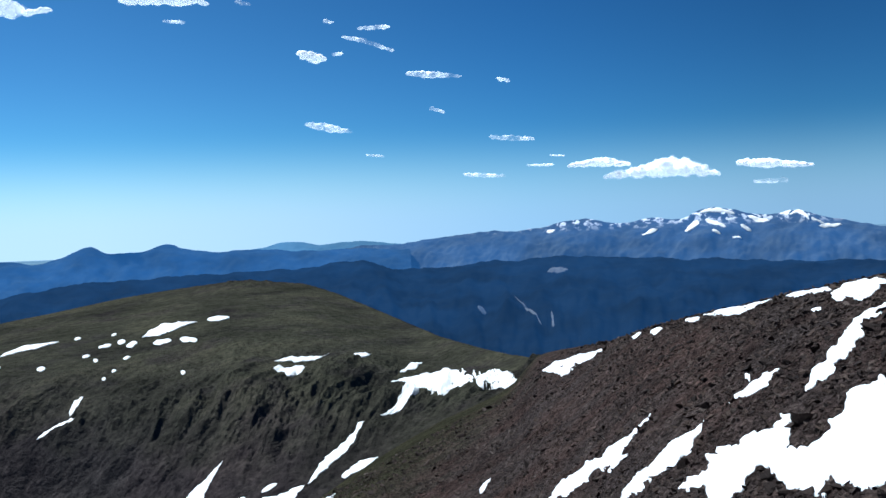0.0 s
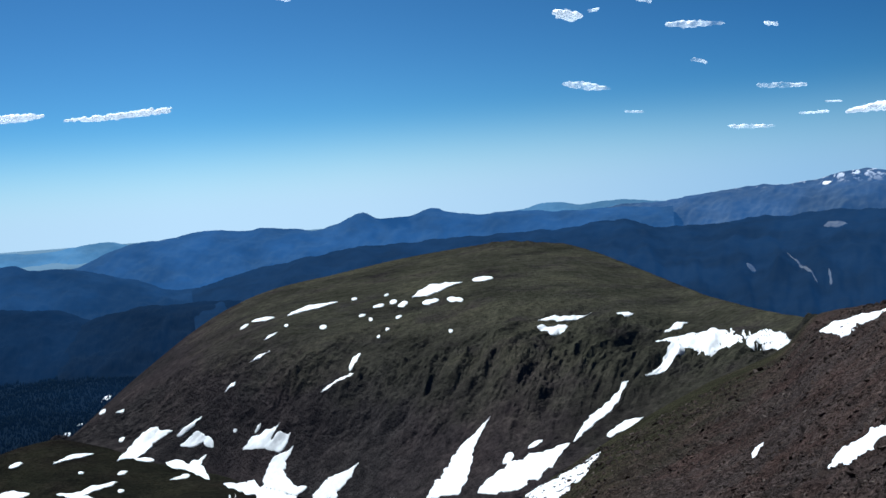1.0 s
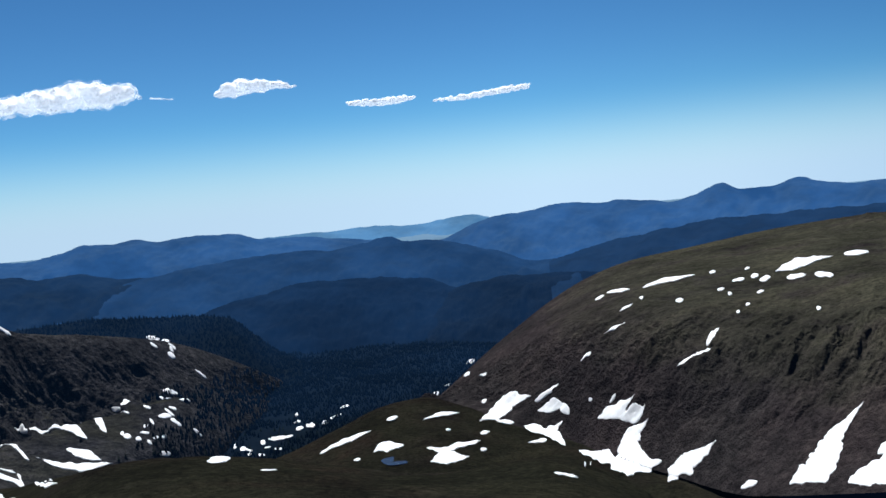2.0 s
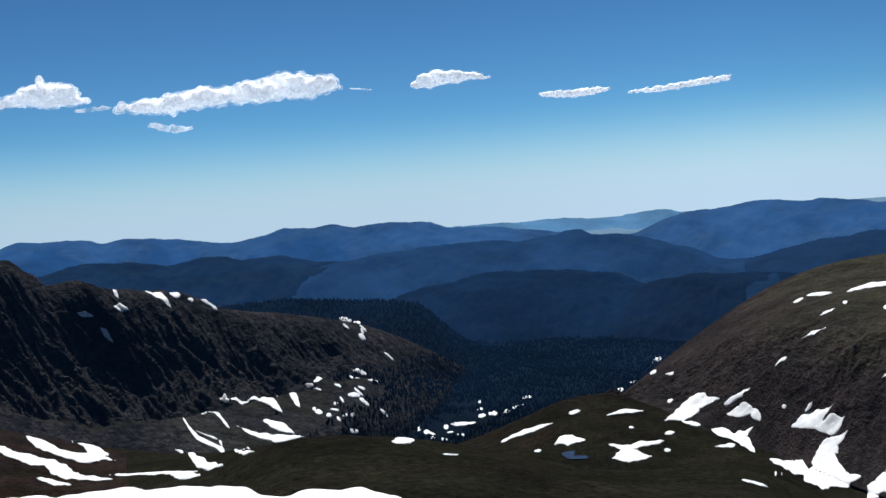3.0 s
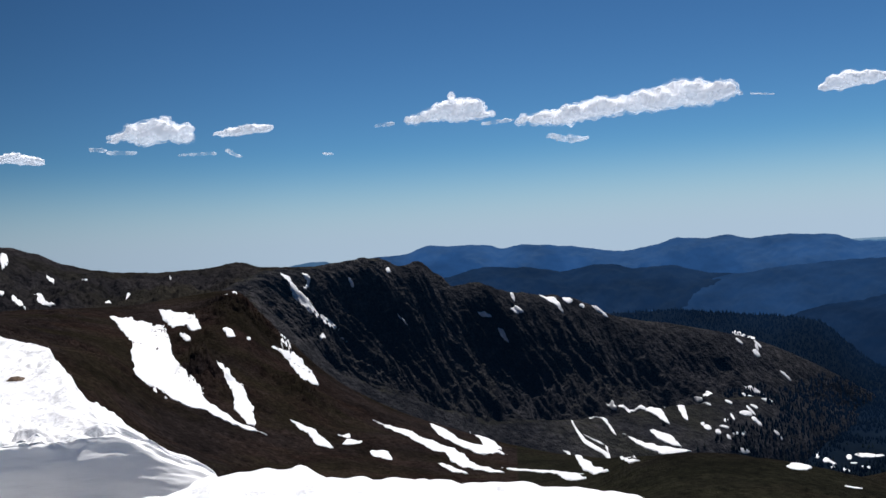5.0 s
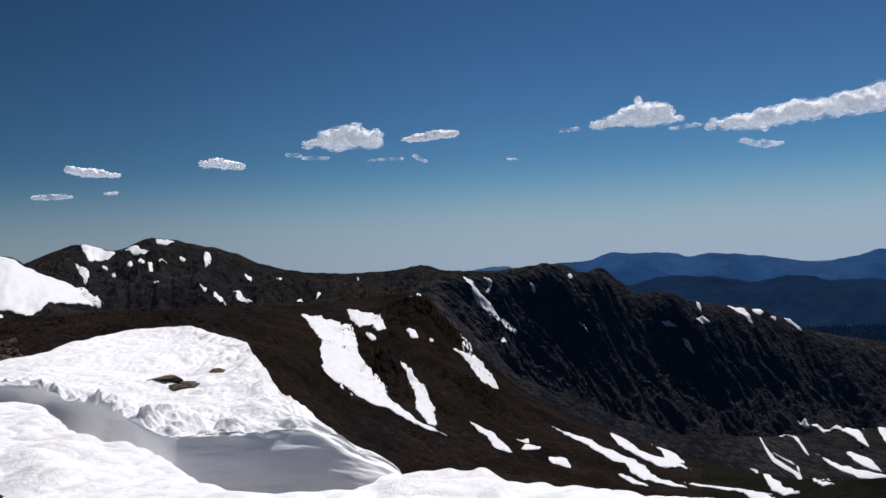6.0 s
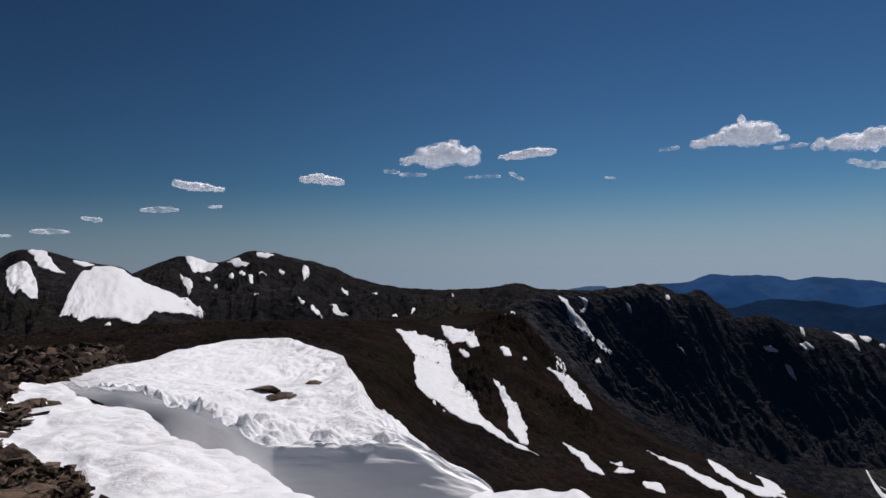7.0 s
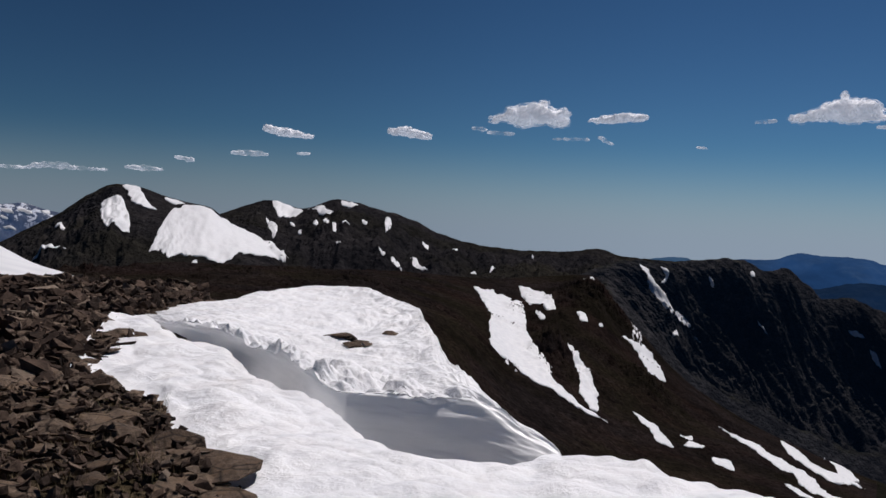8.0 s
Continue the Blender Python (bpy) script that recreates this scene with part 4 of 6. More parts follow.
for _ in range(30):
    az, d = spot_rnd.uniform(46.5, 55.5), spot_rnd.uniform(1480, 1690)
    patch("valley", (az, d, 0, spot_rnd.uniform(5, 11)), (az - spot_rnd.uniform(0.12, 0.6), d + spot_rnd.uniform(-18, 18), 0, spot_rnd.uniform(4, 9)))
for _ in range(12):
    az, d = spot_rnd.uniform(50.5, 55.0), spot_rnd.uniform(1900, 2120)
    patch("ridge", (az, d, 0, spot_rnd.uniform(6, 12)), (az - spot_rnd.uniform(0.15, 0.7), d + spot_rnd.uniform(-12, 6), 0, spot_rnd.uniform(5, 9)))
patch("hill", (27.5, 1174, -0.031, -13.5), (27, 1180, -0.031, -13.6))
patch("hill", (26.83, 1193, -0.008, -13.6), (25.46, 1153, -0.01, -15.4))
patch("hill", (24.78, 1133, -0.029, -15), (23.38, 1161, -0.026, -21), (21.72, 1164, -0.011, -13.2))
patch("hill", (26.17, 1025, -0.024, -8.2), (25.37, 1045, -0.029, -4.4))
patch("hill", (27.21, 974, -0.04, -2.1), (25.91, 977, -0.049, -6))
patch("hill", (28.66, 959, -0.045, -2.1), (28.05, 955, -0.045, -3.8))
patch("hill", (20.99, 1165, -0.007, -8.7), (20.65, 1166, -0.007, -8.8))
patch("hill", (19.77, 1077, -0.017, -9.4), (19.1, 1086, -0.021, -10.7))
patch("hill", (19.06, 1144, -0.037, -13.9), (18.78, 1157, -0.031, -11.7))
patch("hill", (18.76, 1092, -0.013, -9.7), (18.35, 1094, -0.014, -8.7))
patch("hill", (18.31, 1063, -0.047, -18.8), (17.7, 1076, -0.032, -13.7))
patch("hill", (17.47, 1101, -0.03, -10.5), (16.38, 1125, -0.057, -26.5), (15.37, 1132, -0.031, -24.3), (14.52, 1131, -0.01, -10.8))
patch("hill", (13.85, 1134, 0.007, -18.3), (12.59, 1110, 0.006, -18.5))
patch("hill", (16.84, 1051, -0.003, -16.9), (15.84, 1039, -0.003, -16))
patch("hill", (15.37, 1029, 0.009, -12.9), (14.44, 1002, 0.01, -11.9))
patch("hill", (20.64, 1036, -0.005, -7), (20.24, 1036, -0.007, -7.4))
patch("hill", (20.07, 1009, -0.005, -7.9), (19.83, 1008, -0.005, -7.9))
patch("hill", (18.5, 998, -0.028, -9.1), (18.1, 1004, -0.024, -6.9))
patch("hill", (19.15, 951, 0.007, -6.5), (18.92, 950, 0.007, -6.9))
patch("hill", (22.99, 1008, -0.007, -11.3), (22.56, 1009, -0.007, -10.2))
patch("hill", (24.99, 1069, 0.006, -6.6), (24.76, 1064, 0.006, -6.3))
patch("hill", (19.69, 927, -0.024, -4.1), (19.49, 930, -0.02, -4.2))
patch("hill", (23.25, 842, -0.058, -2.1), (22.12, 841, -0.091, -5.4), (21.23, 848, -0.096, -3.9))
patch("hill", (21.45, 859, -0.085, -6.2), (20.73, 881, -0.064, -6.6))
patch("hill", (10.11, 842, -0.012, -5), (9.04, 844, -0.003, -9.8), (7.08, 857, 0.002, -3))
patch("hill", (10.19, 810, 0, -10.1), (9.27, 807, -0.001, -14.7), (8.41, 814, -0.001, -14.4))
patch("hill", (5.55, 824, -0.026, -13.5), (4.59, 824, -0.029, -11))
patch("hill", (2.96, 773, -0.016, -3.1), (1.58, 811, -0.026, -11.6))
patch("hill", (3.4, 740, 0, 18), (2.4, 728, 0, 27), (1.2, 718, 0, 27), (-1.0, 684, 0, 25), (-2.6, 655, 0, 20), (-4.5, 612, 0, 9))
patch("hill", (4.17, 669, -0.038, -2.1), (2.94, 687, -0.089, -5.5), (1.77, 714, -0.189, -20.6))
patch("hill", (15.44, 887, -0.005, -5), (15.2, 886, -0.005, -3.2))
patch("hill", (5.17, 659, 0.069, 3.2), (6.15, 640, 0.149, 3.9), (7.36, 626, 0.155, 5.5), (8.6, 607, 0.152, 4))
patch("hill", (4.41, 611, 0.027, 2.3), (5.4, 609, 0.081, 5.9), (6.59, 603, 0.108, 6.3))
patch("hill", (8.76, 608, 0.135, 5.5), (10.49, 599, 0.262, 14.7), (12.57, 603, 0.29, 16.8), (14.48, 606, 0.224, 12.9))
patch("hill", (6.99, 395, 0.137, 34), (8.21, 360, 0.171, 38.4), (9.94, 353, 0.178, 59.5), (11.65, 420, 0.131, 77.4))
patch("hill", (13.32, 680, 0.087, 2.5), (14.22, 672, 0.17, 5), (14.97, 660, 0.331, 8.3), (15.55, 646, 0.584, 14.5), (16.23, 638, 0.528, 18), (17.53, 639, 0.24, 11.1))
patch("hill", (10.4, 627, 0.057, 2.1), (11.28, 624, 0.076, 2.8))
patch("hill", (12.19, 628, 0.162, 4.8), (12.84, 622, 0.093, 2.5))
patch("hill", (27.22, 885, -0.064, -2), (26.82, 887, -0.064, -1.7))
patch("hill", (28.42, 913, -0.017, -1.9), (28.18, 909, -0.017, -1.4))
patch("hill", (35.41, 2220, -0.051, -24.8), (34.83, 2267, -0.031, -14))
patch("hill", (35.56, 1227, -0.042, -24.8), (35.22, 1217, -0.059, -28.7))
patch("hill", (36.86, 1990, -0.012, -22.9), (36.36, 2008, -0.01, -15.8))
patch("hill", (37.56, 1889, -0.043, -15.8), (37.15, 1908, -0.031, -15))
patch("hill", (34.7, 1118, -0.036, -1.5), (34.24, 1121, -0.055, -5.1))
patch("hill", (28.02, 885, -0.028, -3.5), (26.83, 866, -0.215, -12.7), (25.72, 857, -0.088, -3.9))
patch("hill", (26.78, 856, -0.087, -5.5), (25.85, 842, -0.131, -7.4), (25.16, 838, -0.056, -3.6))
patch("hill", (26.97, 825, -0.205, -6.9), (26.27, 828, -0.264, -8.7), (25.02, 826, -0.069, -2.3))
patch("basin", (29.3, 849, 0.032, -7.7), (28.02, 828, 0.108, -17.8), (27.14, 807, 0.18, -27.2))
patch("basin", (27.54, 807, 0.137, -25.6), (26.39, 791, 0.145, -30.4), (25.7, 785, 0.093, -24.6))
patch("hill", (26.46, 819, 0.12, -29.7), (25.38, 786, 0.045, -9.3), (24.53, 777, -0.045, -5.3))
patch("hill", (24.21, 731, -0.139, -5.1), (23.92, 754, -0.282, -9.1), (23.22, 750, -0.339, -14.3), (22.17, 744, -0.229, -8.9), (21.38, 741, -0.056, -1.7))
patch("hill", (20.18, 672, -0.047, -3.7), (19.28, 665, -0.047, -3.8))
patch("basin", (34.69, 1029, -0.012, -9), (34.35, 1031, -0.012, -5.4))
patch("basin", (34.95, 952, -0.027, -5.9), (34.02, 989, -0.135, -13.5), (33.15, 1002, -0.139, -16), (31.77, 990, -0.046, -4.1))
patch("basin", (34.04, 972, 0.036, -13.3), (32.89, 962, 0.018, -2.7))
patch("basin", (31.53, 979, -0.038, -2.6), (30.77, 975, -0.067, -4.1), (30.07, 970, -0.043, -2.1))
patch("basin", (31.39, 967, -0.005, -3.3), (30.49, 956, 0.001, -6), (29.92, 946, 0.01, -2.6))
patch("basin", (30.11, 942, -0.095, -6.7), (29.59, 935, -0.109, -7.4))
patch("basin", (32.3, 951, 0.064, -3.2), (31.59, 935, 0.147, -9.6), (30.93, 925, -0.113, -10), (30.04, 929, -0.052, -2.5))
patch("basin", (31.17, 924, 0.087, -20.8), (30.45, 907, 0.09, -15.4), (29.98, 868, 0.059, -5))
patch("basin", (32.15, 874, -0.009, -6.7), (31.06, 894, -0.015, -11.9))
patch("basin", (34.94, 898, -0.015, -6.6), (34.36, 913, -0.015, -8.7))
patch("basin", (35.01, 838, -0.001, -4.4), (34.64, 841, -0.001, -4.7))
patch("basin", (38.2, 846, 0.034, -6.3), (37.32, 833, -0, -9.8), (36.15, 850, -0.024, -9), (34.97, 869, -0.01, -4.3))
patch("basin", (38.1, 804, -0.027, -5), (37.19, 813, -0.031, -17.5), (36.2, 813, 0.008, -10.9), (35.73, 819, -0.011, -3.3))
patch("basin", (38.23, 945, -0.016, -4.7), (37.32, 962, -0.015, -9.2), (36.16, 975, -0.004, -6.5))
patch("basin", (36.96, 899, 0.008, -7.2), (36.64, 899, 0.006, -6.1))
patch("basin", (40.41, 966, -0.019, -4.4), (39.71, 972, -0.023, -5.5))
patch("basin", (44.51, 941, -0.028, -5.9), (42.94, 953, -0.041, -9.5), (41.39, 945, -0.029, -6.9))
patch("basin", (41.33, 873, -0.08, -10.5), (40.89, 881, -0.043, -19), (39.52, 867, -0.002, -6.4))
patch("basin", (42.56, 869, -0.009, -4.3), (42.13, 865, -0.011, -5.3))
patch("basin", (28.97, 393, -0.062, -5.7), (28.61, 808, -0.093, -6.9))
patch("basin", (30.78, 332, 0.022, -3.9), (29.43, 326, 0.026, -4.7))
patch("shoulder", (47.97, 357, 0.003, -4.3), (47.03, 357, 0.003, -3.6))
patch("valley", (50.7, 393, 0.008, -8.4), (49.59, 393, 0.008, -7.1))
patch("valley", (55.41, 1497, -0.019, -6.3), (55.21, 1505, -0.019, -6.2))
patch("valley", (55.26, 1491, 0.041, -11), (54.83, 1490, 0.041, -10.7))
patch("valley", (54.64, 1486, 0.037, -10.5), (54.32, 1489, 0.033, -8.8))
patch("valley", (53.72, 1509, -0.001, -5.4), (53.38, 1525, -0.001, -5.2))
patch("valley", (53.22, 1529, -0.016, -5.3), (52.95, 1545, -0.016, -5.3))
patch("valley", (53.42, 1479, 0.019, -5.9), (52.82, 1507, 0.016, -5))
patch("valley", (50.92, 388, 0.019, -4.9), (50, 386, 0.019, -5.1))
patch("valley", (49.34, 1714, 0.069, -11.2), (49.15, 1701, 0.069, -13.8))
patch("valley", (49, 1680, 0.012, -14.4), (48.64, 1680, 0.009, -10.6))
patch("valley", (48.6, 1643, 0.007, -11.8), (48.34, 1639, 0.007, -12.6))
patch("valley", (47.8, 1707, -0.041, -17), (47.53, 1719, -0.041, -19.2))
patch("valley", (47.42, 1735, 0.004, -14.4), (45.95, 1720, 0.004, -15.9))
patch("valley", (45.79, 1833, -0.008, -13.6), (45.4, 1836, -0.008, -18.5))
patch("valley", (45.7, 1771, -0.009, -25.7), (45.27, 1772, -0.01, -29.8))
patch("valley", (45.1, 1787, 0.003, -30.3), (44.55, 1771, 0.003, -30.3))
patch("valley", (44.19, 1775, -0.031, -22.3), (43.8, 1802, -0.023, -17.8))
patch("valley", (45.66, 1902, 0.008, -10.8), (45.5, 1902, 0.008, -11.1))
patch("valley", (43.7, 1811, -0.02, -9.9), (42.95, 1857, -0.016, -8.9))
patch("valley", (43.11, 1898, -0.011, -6.9), (42.37, 1909, -0.011, -6.3))
patch("ridge", (54.89, 2370, 0.024, -5.5), (54.02, 2357, 0.036, -6.6))
patch("ridge", (53.75, 2360, 0.033, -4.7), (52.31, 2306, 0.053, -13.9), (50.53, 2284, 0.022, -4.9))
patch("ridge", (53.46, 2386, 0.03, -8.4), (52.74, 2372, 0.026, -9))
patch("ridge", (52.73, 2354, 0.017, -8.6), (52.2, 2351, 0.014, -9.9))
patch("ridge", (52.4, 1907, 0.054, -9.2), (51.99, 1905, 0.045, -7))
patch("ridge", (52.97, 1775, 0.037, -3), (51.81, 1782, 0.044, -13))
patch("ridge", (53.26, 1755, 0.035, -4.1), (52.5, 1742, 0.043, -5.1))
patch("ridge", (52.07, 1745, 0.014, -6.9), (51.45, 1764, 0.016, -12.7))
patch("ridge", (53.29, 1615, 0.013, -9.8), (52.56, 1639, 0.017, -12.7))
patch("ridge", (55.73, 1656, 0.042, -0.7), (55.25, 1640, 0.058, -2.1))
patch("foot", (74.44, 932, 0.026, -8.8), (73.14, 915, 0.081, -29.8), (71.38, 844, 0.085, -38.3), (69.88, 786, 0.124, -46.6), (68.39, 686, 0.089, -37.5), (66.82, 653, 0.014, -6.5))
patch("foot", (71.03, 1101, 0.042, -46.8), (70.1, 976, 0.111, -48.8), (68.9, 881, 0.093, -59.5), (67.34, 867, 0.071, -68.9), (66.56, 843, 0.028, -16.9))
patch("foot", (68.68, 1304, 0.055, -4.6), (67.61, 1002, 0.153, -108.6), (66.86, 878, 0.104, -31.9))
patch("foot", (70.72, 695, 0.029, -8.7), (69.82, 654, 0.044, -14.3), (68.93, 635, 0.026, -8))
patch("foot", (63.18, 1445, 0.039, -0.5), (62.08, 1345, 0.097, -8.7), (60.68, 1318, 0.103, -10.2), (59.54, 466, 0.029, -53.7), (58.8, 444, -0.005, -13.4))
patch("foot", (62.05, 1361, 0.065, -8.2), (60.79, 1344, 0.087, -10), (59.12, 467, 0.091, -23.3))
patch("foot", (63.7, 1308, 0.037, -3.9), (62.97, 1303, 0.114, -9.1), (62.2, 665, 0.11, -72.4), (60.75, 480, 0.04, -32.3))
patch("foot", (63.79, 612, 0.04, -19.8), (63.09, 559, 0.039, -26.3), (62.08, 495, 0.012, -31.2))
patch("foot", (66.95, 685, 0.006, -10.2), (64.87, 648, 0.006, -13.7), (62.26, 548, 0.004, -6.7))
patch("foot", (61.87, 1468, 0.073, -4.2), (61.18, 1449, 0.087, -1.9), (60.2, 1388, 0.046, -5.9))
patch("foot", (60.71, 1529, 0.012, -1.9), (60.09, 1503, 0.014, -7.5))
patch("foot", (60.01, 1517, 0.032, -10.5), (58.95, 1504, 0.051, -1.5), (57.98, 1522, 0.055, -15.9))
patch("foot", (58.94, 1506, 0.045, -0.8), (58.14, 1519, 0.104, -27.8), (57.12, 1465, 0.05, -7.3))
patch("foot", (57.42, 1641, 0.102, -3), (56.97, 1624, 0.126, -29.7), (56.1, 1497, 0.064, -13.5))
patch("foot", (59.73, 1399, 0.043, -4.7), (58.78, 1376, 0.078, -10), (57.81, 1369, 0.031, -11.9), (55.94, 1389, 0.005, -5.3))
patch("foot", (58.28, 1426, 0.085, -12.7), (57.42, 1411, 0.118, -15.4), (56.56, 1392, 0.068, -7.4))
patch("foot", (76.24, 755, 0.003, -7.3), (75.71, 760, 0.003, -6.1))
patch("foot", (76.12, 730, 0.002, -7.2), (75.01, 740, 0.002, -7.2))
patch("foot", (74.47, 711, 0.035, -8.9), (73.74, 703, 0.073, -22.2), (73.37, 693, 0.052, -18.1))
patch("cliff", (79.16, 1492, 0.103, -7.2), (78.36, 1473, 0.138, -8), (77.61, 1460, 0.137, -5.3), (76.83, 1456, 0.118, -8.5), (75.96, 1455, 0.039, 0.1))
patch("cliff", (78.01, 1507, 0.053, -3), (77.61, 1497, 0.099, -1.5), (77.94, 1483, 0.106, 0.5))
patch("cliff", (77.04, 1465, 0.105, -3.4), (76.79, 1458, 0.105, -4.4))
patch("cliff", (77.14, 1409, -0.039, -3.1), (76.81, 1423, -0.035, -4.4))
patch("cliff", (75.96, 1447, 0.046, 0.1), (75.57, 1444, 0.047, -1))
patch("cliff", (75.28, 1514, 0.079, -0), (75.03, 1508, 0.079, -0.4))
patch("cliff", (73.09, 1535, -0.031, -3.3), (72.84, 1542, -0.031, -5.9))
patch("cliff", (72.55, 1490, 0.05, -0.6), (72, 1480, 0.058, 0.1))
patch("cliff", (67.87, 1571, 0.031, -1.3), (67.06, 1573, 0.039, -1.6))
patch("cliff", (66.77, 1570, 0.06, -1.7), (66.13, 1559, 0.06, -0.7))
patch("cliff", (65.89, 1638, 0.072, -6), (65.65, 1617, 0.072, -2.9))
patch("cliff", (65.93, 1601, 0.038, -4.3), (65.18, 1603, 0.038, -3.6))
patch("cliff", (64.16, 1672, 0.041, -8.9), (63.48, 1666, 0.101, -8.6), (62.86, 1647, 0.049, -0.9))
patch("cliff", (62.91, 1692, 0.049, -11.1), (62.31, 1694, 0.049, -9.8))
patch("cliff", (61.94, 1690, 0.012, -4.1), (61.62, 1698, 0.015, -6.6))
patch("cliff", (61.25, 1722, 0.041, -5), (60.35, 1723, 0.071, -7.1))
patch("brown", (88.77, 1138, 0.065, -25.7), (87.63, 1039, 0.355, -111.6), (86.72, 969, 0.936, -101.6), (86.49, 847, 1.1, -86.4), (85.62, 755, 0.723, -68.4), (84.7, 733, 0.47, -54.9), (83.78, 703, 0.254, -31.1), (82.84, 690, 0.148, -17.5), (81.58, 673, 0.129, -20.8), (80.27, 670, 0.03, -7.1))
patch("brown", (83.13, 881, 0.067, -3.4), (82.54, 832, 0.193, -18.7), (81.95, 766, 0.351, -13), (81.53, 721, 0.476, -23.5), (81.18, 692, 0.35, -18.3))
patch("brown", (85.98, 1221, 0.12, -22.7), (85.54, 1147, 0.166, -54.1), (84.42, 1111, 0.14, -51.3), (83.84, 1051, 0.146, -20.5))
patch("brown", (85.02, 1017, 0.066, -11.6), (84.44, 985, 0.076, -10.7))
patch("brown", (82.64, 1060, 0.083, -14.1), (81.95, 1021, 0.111, -16.6))
patch("brown", (81.31, 1036, 0.028, -9.4), (81.08, 1046, 0.028, -10.8))
patch("brown", (82.46, 1286, 0.016, -15.7), (82.14, 1276, 0.016, -15.2))
patch("brown", (81.95, 1350, 0.098, -16.4), (81.54, 1257, 0.084, -17.1))
patch("brown", (79.46, 1304, 0.113, -40.8), (79.13, 1249, 0.249, -79.1), (78.84, 1180, 0.105, -22.2))
patch("brown", (79.93, 1115, 0.048, -18.2), (79.02, 1137, 0.15, -47.4), (78.09, 1093, 0.264, -68.5), (77.38, 1054, 0.075, -16.2))
patch("brown", (79.12, 743, 0.06, -9.1), (77.99, 723, 0.143, -16.9), (77.2, 701, 0.194, -23.3), (76.72, 694, 0.08, -11.4))
patch("brown", (76.41, 749, 0.01, -7.6), (75.82, 759, 0.008, -4.5))
patch("brown", (76.18, 722, -0.003, -8.1), (75.04, 741, -0.002, -7.2))
patch("brown", (74.62, 710, 0.051, -11.4), (73.61, 700, 0.073, -22.4))
patch("peak", (107.3, 1760, 0, 66), (106.25, 1905, 0, 200), (105.0, 1980, 0, 255), (103.6, 1997, 0, 246), (102.5, 2007, 0, 236), (101.2, 2015, 0, 214), (100.1, 2012, 0, 190), (99.6, 1990, 0, 120))
patch("peak", (109.68, 1882, -0.347, -19.3), (109.55, 1945, -0.54, -53.5), (109.18, 1987, -0.773, -93.1), (108.94, 2105, -0.543, -41.7))
patch("peak", (108.99, 2288, 0.056, -38.5), (108.32, 2218, 0.183, -91.8), (107.7, 2115, 0.102, -33.1), (107.02, 2090, 0.038, -14.1))
patch("peak", (106.58, 2239, 0.03, -35.1), (105.52, 2228, 0.026, -44.7))
patch("peak", (112.3, 2023, -0.037, -26.4), (111.74, 1998, -0.047, -36.9))
patch("peak", (113.34, 1824, -0.021, -5.1), (111.69, 1837, -0.027, -15))
patch("range", (100.61, 2767, 0.086, -55.6), (100.02, 2716, 0.112, -162), (98.81, 2673, 0.031, -27.8))
patch("range", (100.91, 2542, 0.118, -6.9), (100.53, 2380, 0.178, -28.6), (100.39, 2329, 0.112, -15.4), (100.49, 2181, 0.096, 0.4))
patch("range", (98.43, 2722, 0.004, -36.1), (97.58, 2580, 0.013, -80.9), (97.02, 2510, 0.013, -41))
patch("range", (96.66, 2730, 0.02, -59.1), (95.67, 2705, 0.02, -65.3))
patch("range", (97.53, 2451, 0.145, -7), (97.44, 2356, 0.145, 23.4))
patch("range", (97.02, 2332, 0.146, 7), (96.97, 2251, 0.13, -1.3))
patch("range", (96.54, 2355, 0.07, -23.8), (96.1, 2292, 0.061, -29.2))
patch("range", (95.31, 2465, 0.135, -17), (95.16, 2402, 0.15, -12.3))
patch("range", (93.89, 2630, 0.198, -18.1), (93.89, 2414, 0.214, -8.2), (94, 2329, 0.097, -6.3))
patch("range", (98.24, 2387, -0.005, -23.9), (97.94, 2385, -0.005, -17.3))
patch("range", (99, 2378, 0.096, -2.5), (98.91, 2300, 0.096, 2.6))
patch("range", (99.57, 2458, 0.05, -11.8), (99.3, 2437, 0.051, -6.9))
patch("range", (96.88, 2146, 0.042, -15.1), (96.58, 2087, 0.036, -26))
patch("range", (94.38, 2089, 0.056, -6.8), (93.97, 2087, 0.065, -12.8))
patch("range", (93.67, 2086, 0.078, -19.7), (93.33, 2065, 0.098, -56.8), (92.96, 1954, 0.061, -15.6))
patch("range", (92.51, 2209, 0.065, -17), (91.85, 2042, 0.105, -33.7), (91.44, 2009, 0.08, -9.9))
patch("range", (91.83, 2492, 0.088, -15.8), (91.48, 2398, 0.088, -38.7))
patch("range", (90.09, 2387, 0.05, -19.8), (89.61, 2368, 0.058, -32.4))
patch("range", (88.9, 2145, 0.056, -7.6), (88.58, 2132, 0.056, -20.3))
patch("range", (87.74, 2235, 0.139, -31.4), (87.63, 2214, 0.123, -7.7))
patch("range", (85.37, 2630, 0.081, -3.3), (85.32, 2525, 0.081, -7.8))
patch("talus", (-5.44, 369, -0.021, -6.6), (-6.43, 340, -0.098, -34.4), (-7.76, 313, -0.098, -22.9), (-9.01, 290, -0.034, -8.64))
patch("talus", (-10.59, 263.3, -0.036, -10.03), (-11.24, 261.2, -0.042, -13.05))
patch("talus", (-11.68, 237.8, -0.055, -9.97), (-12.39, 230.6, -0.038, -8.61))
patch("talus", (-13.66, 221, -0.023, -10.9), (-14.51, 206.8, -0.03, -7.22))
patch("talus", (-14.67, 208.1, -0.012, -4.53), (-15.79, 193.3, -0.036, -14.26), (-17.32, 175.5, -0.042, -9.11), (-19.01, 163.1, -0.027, -4.75))
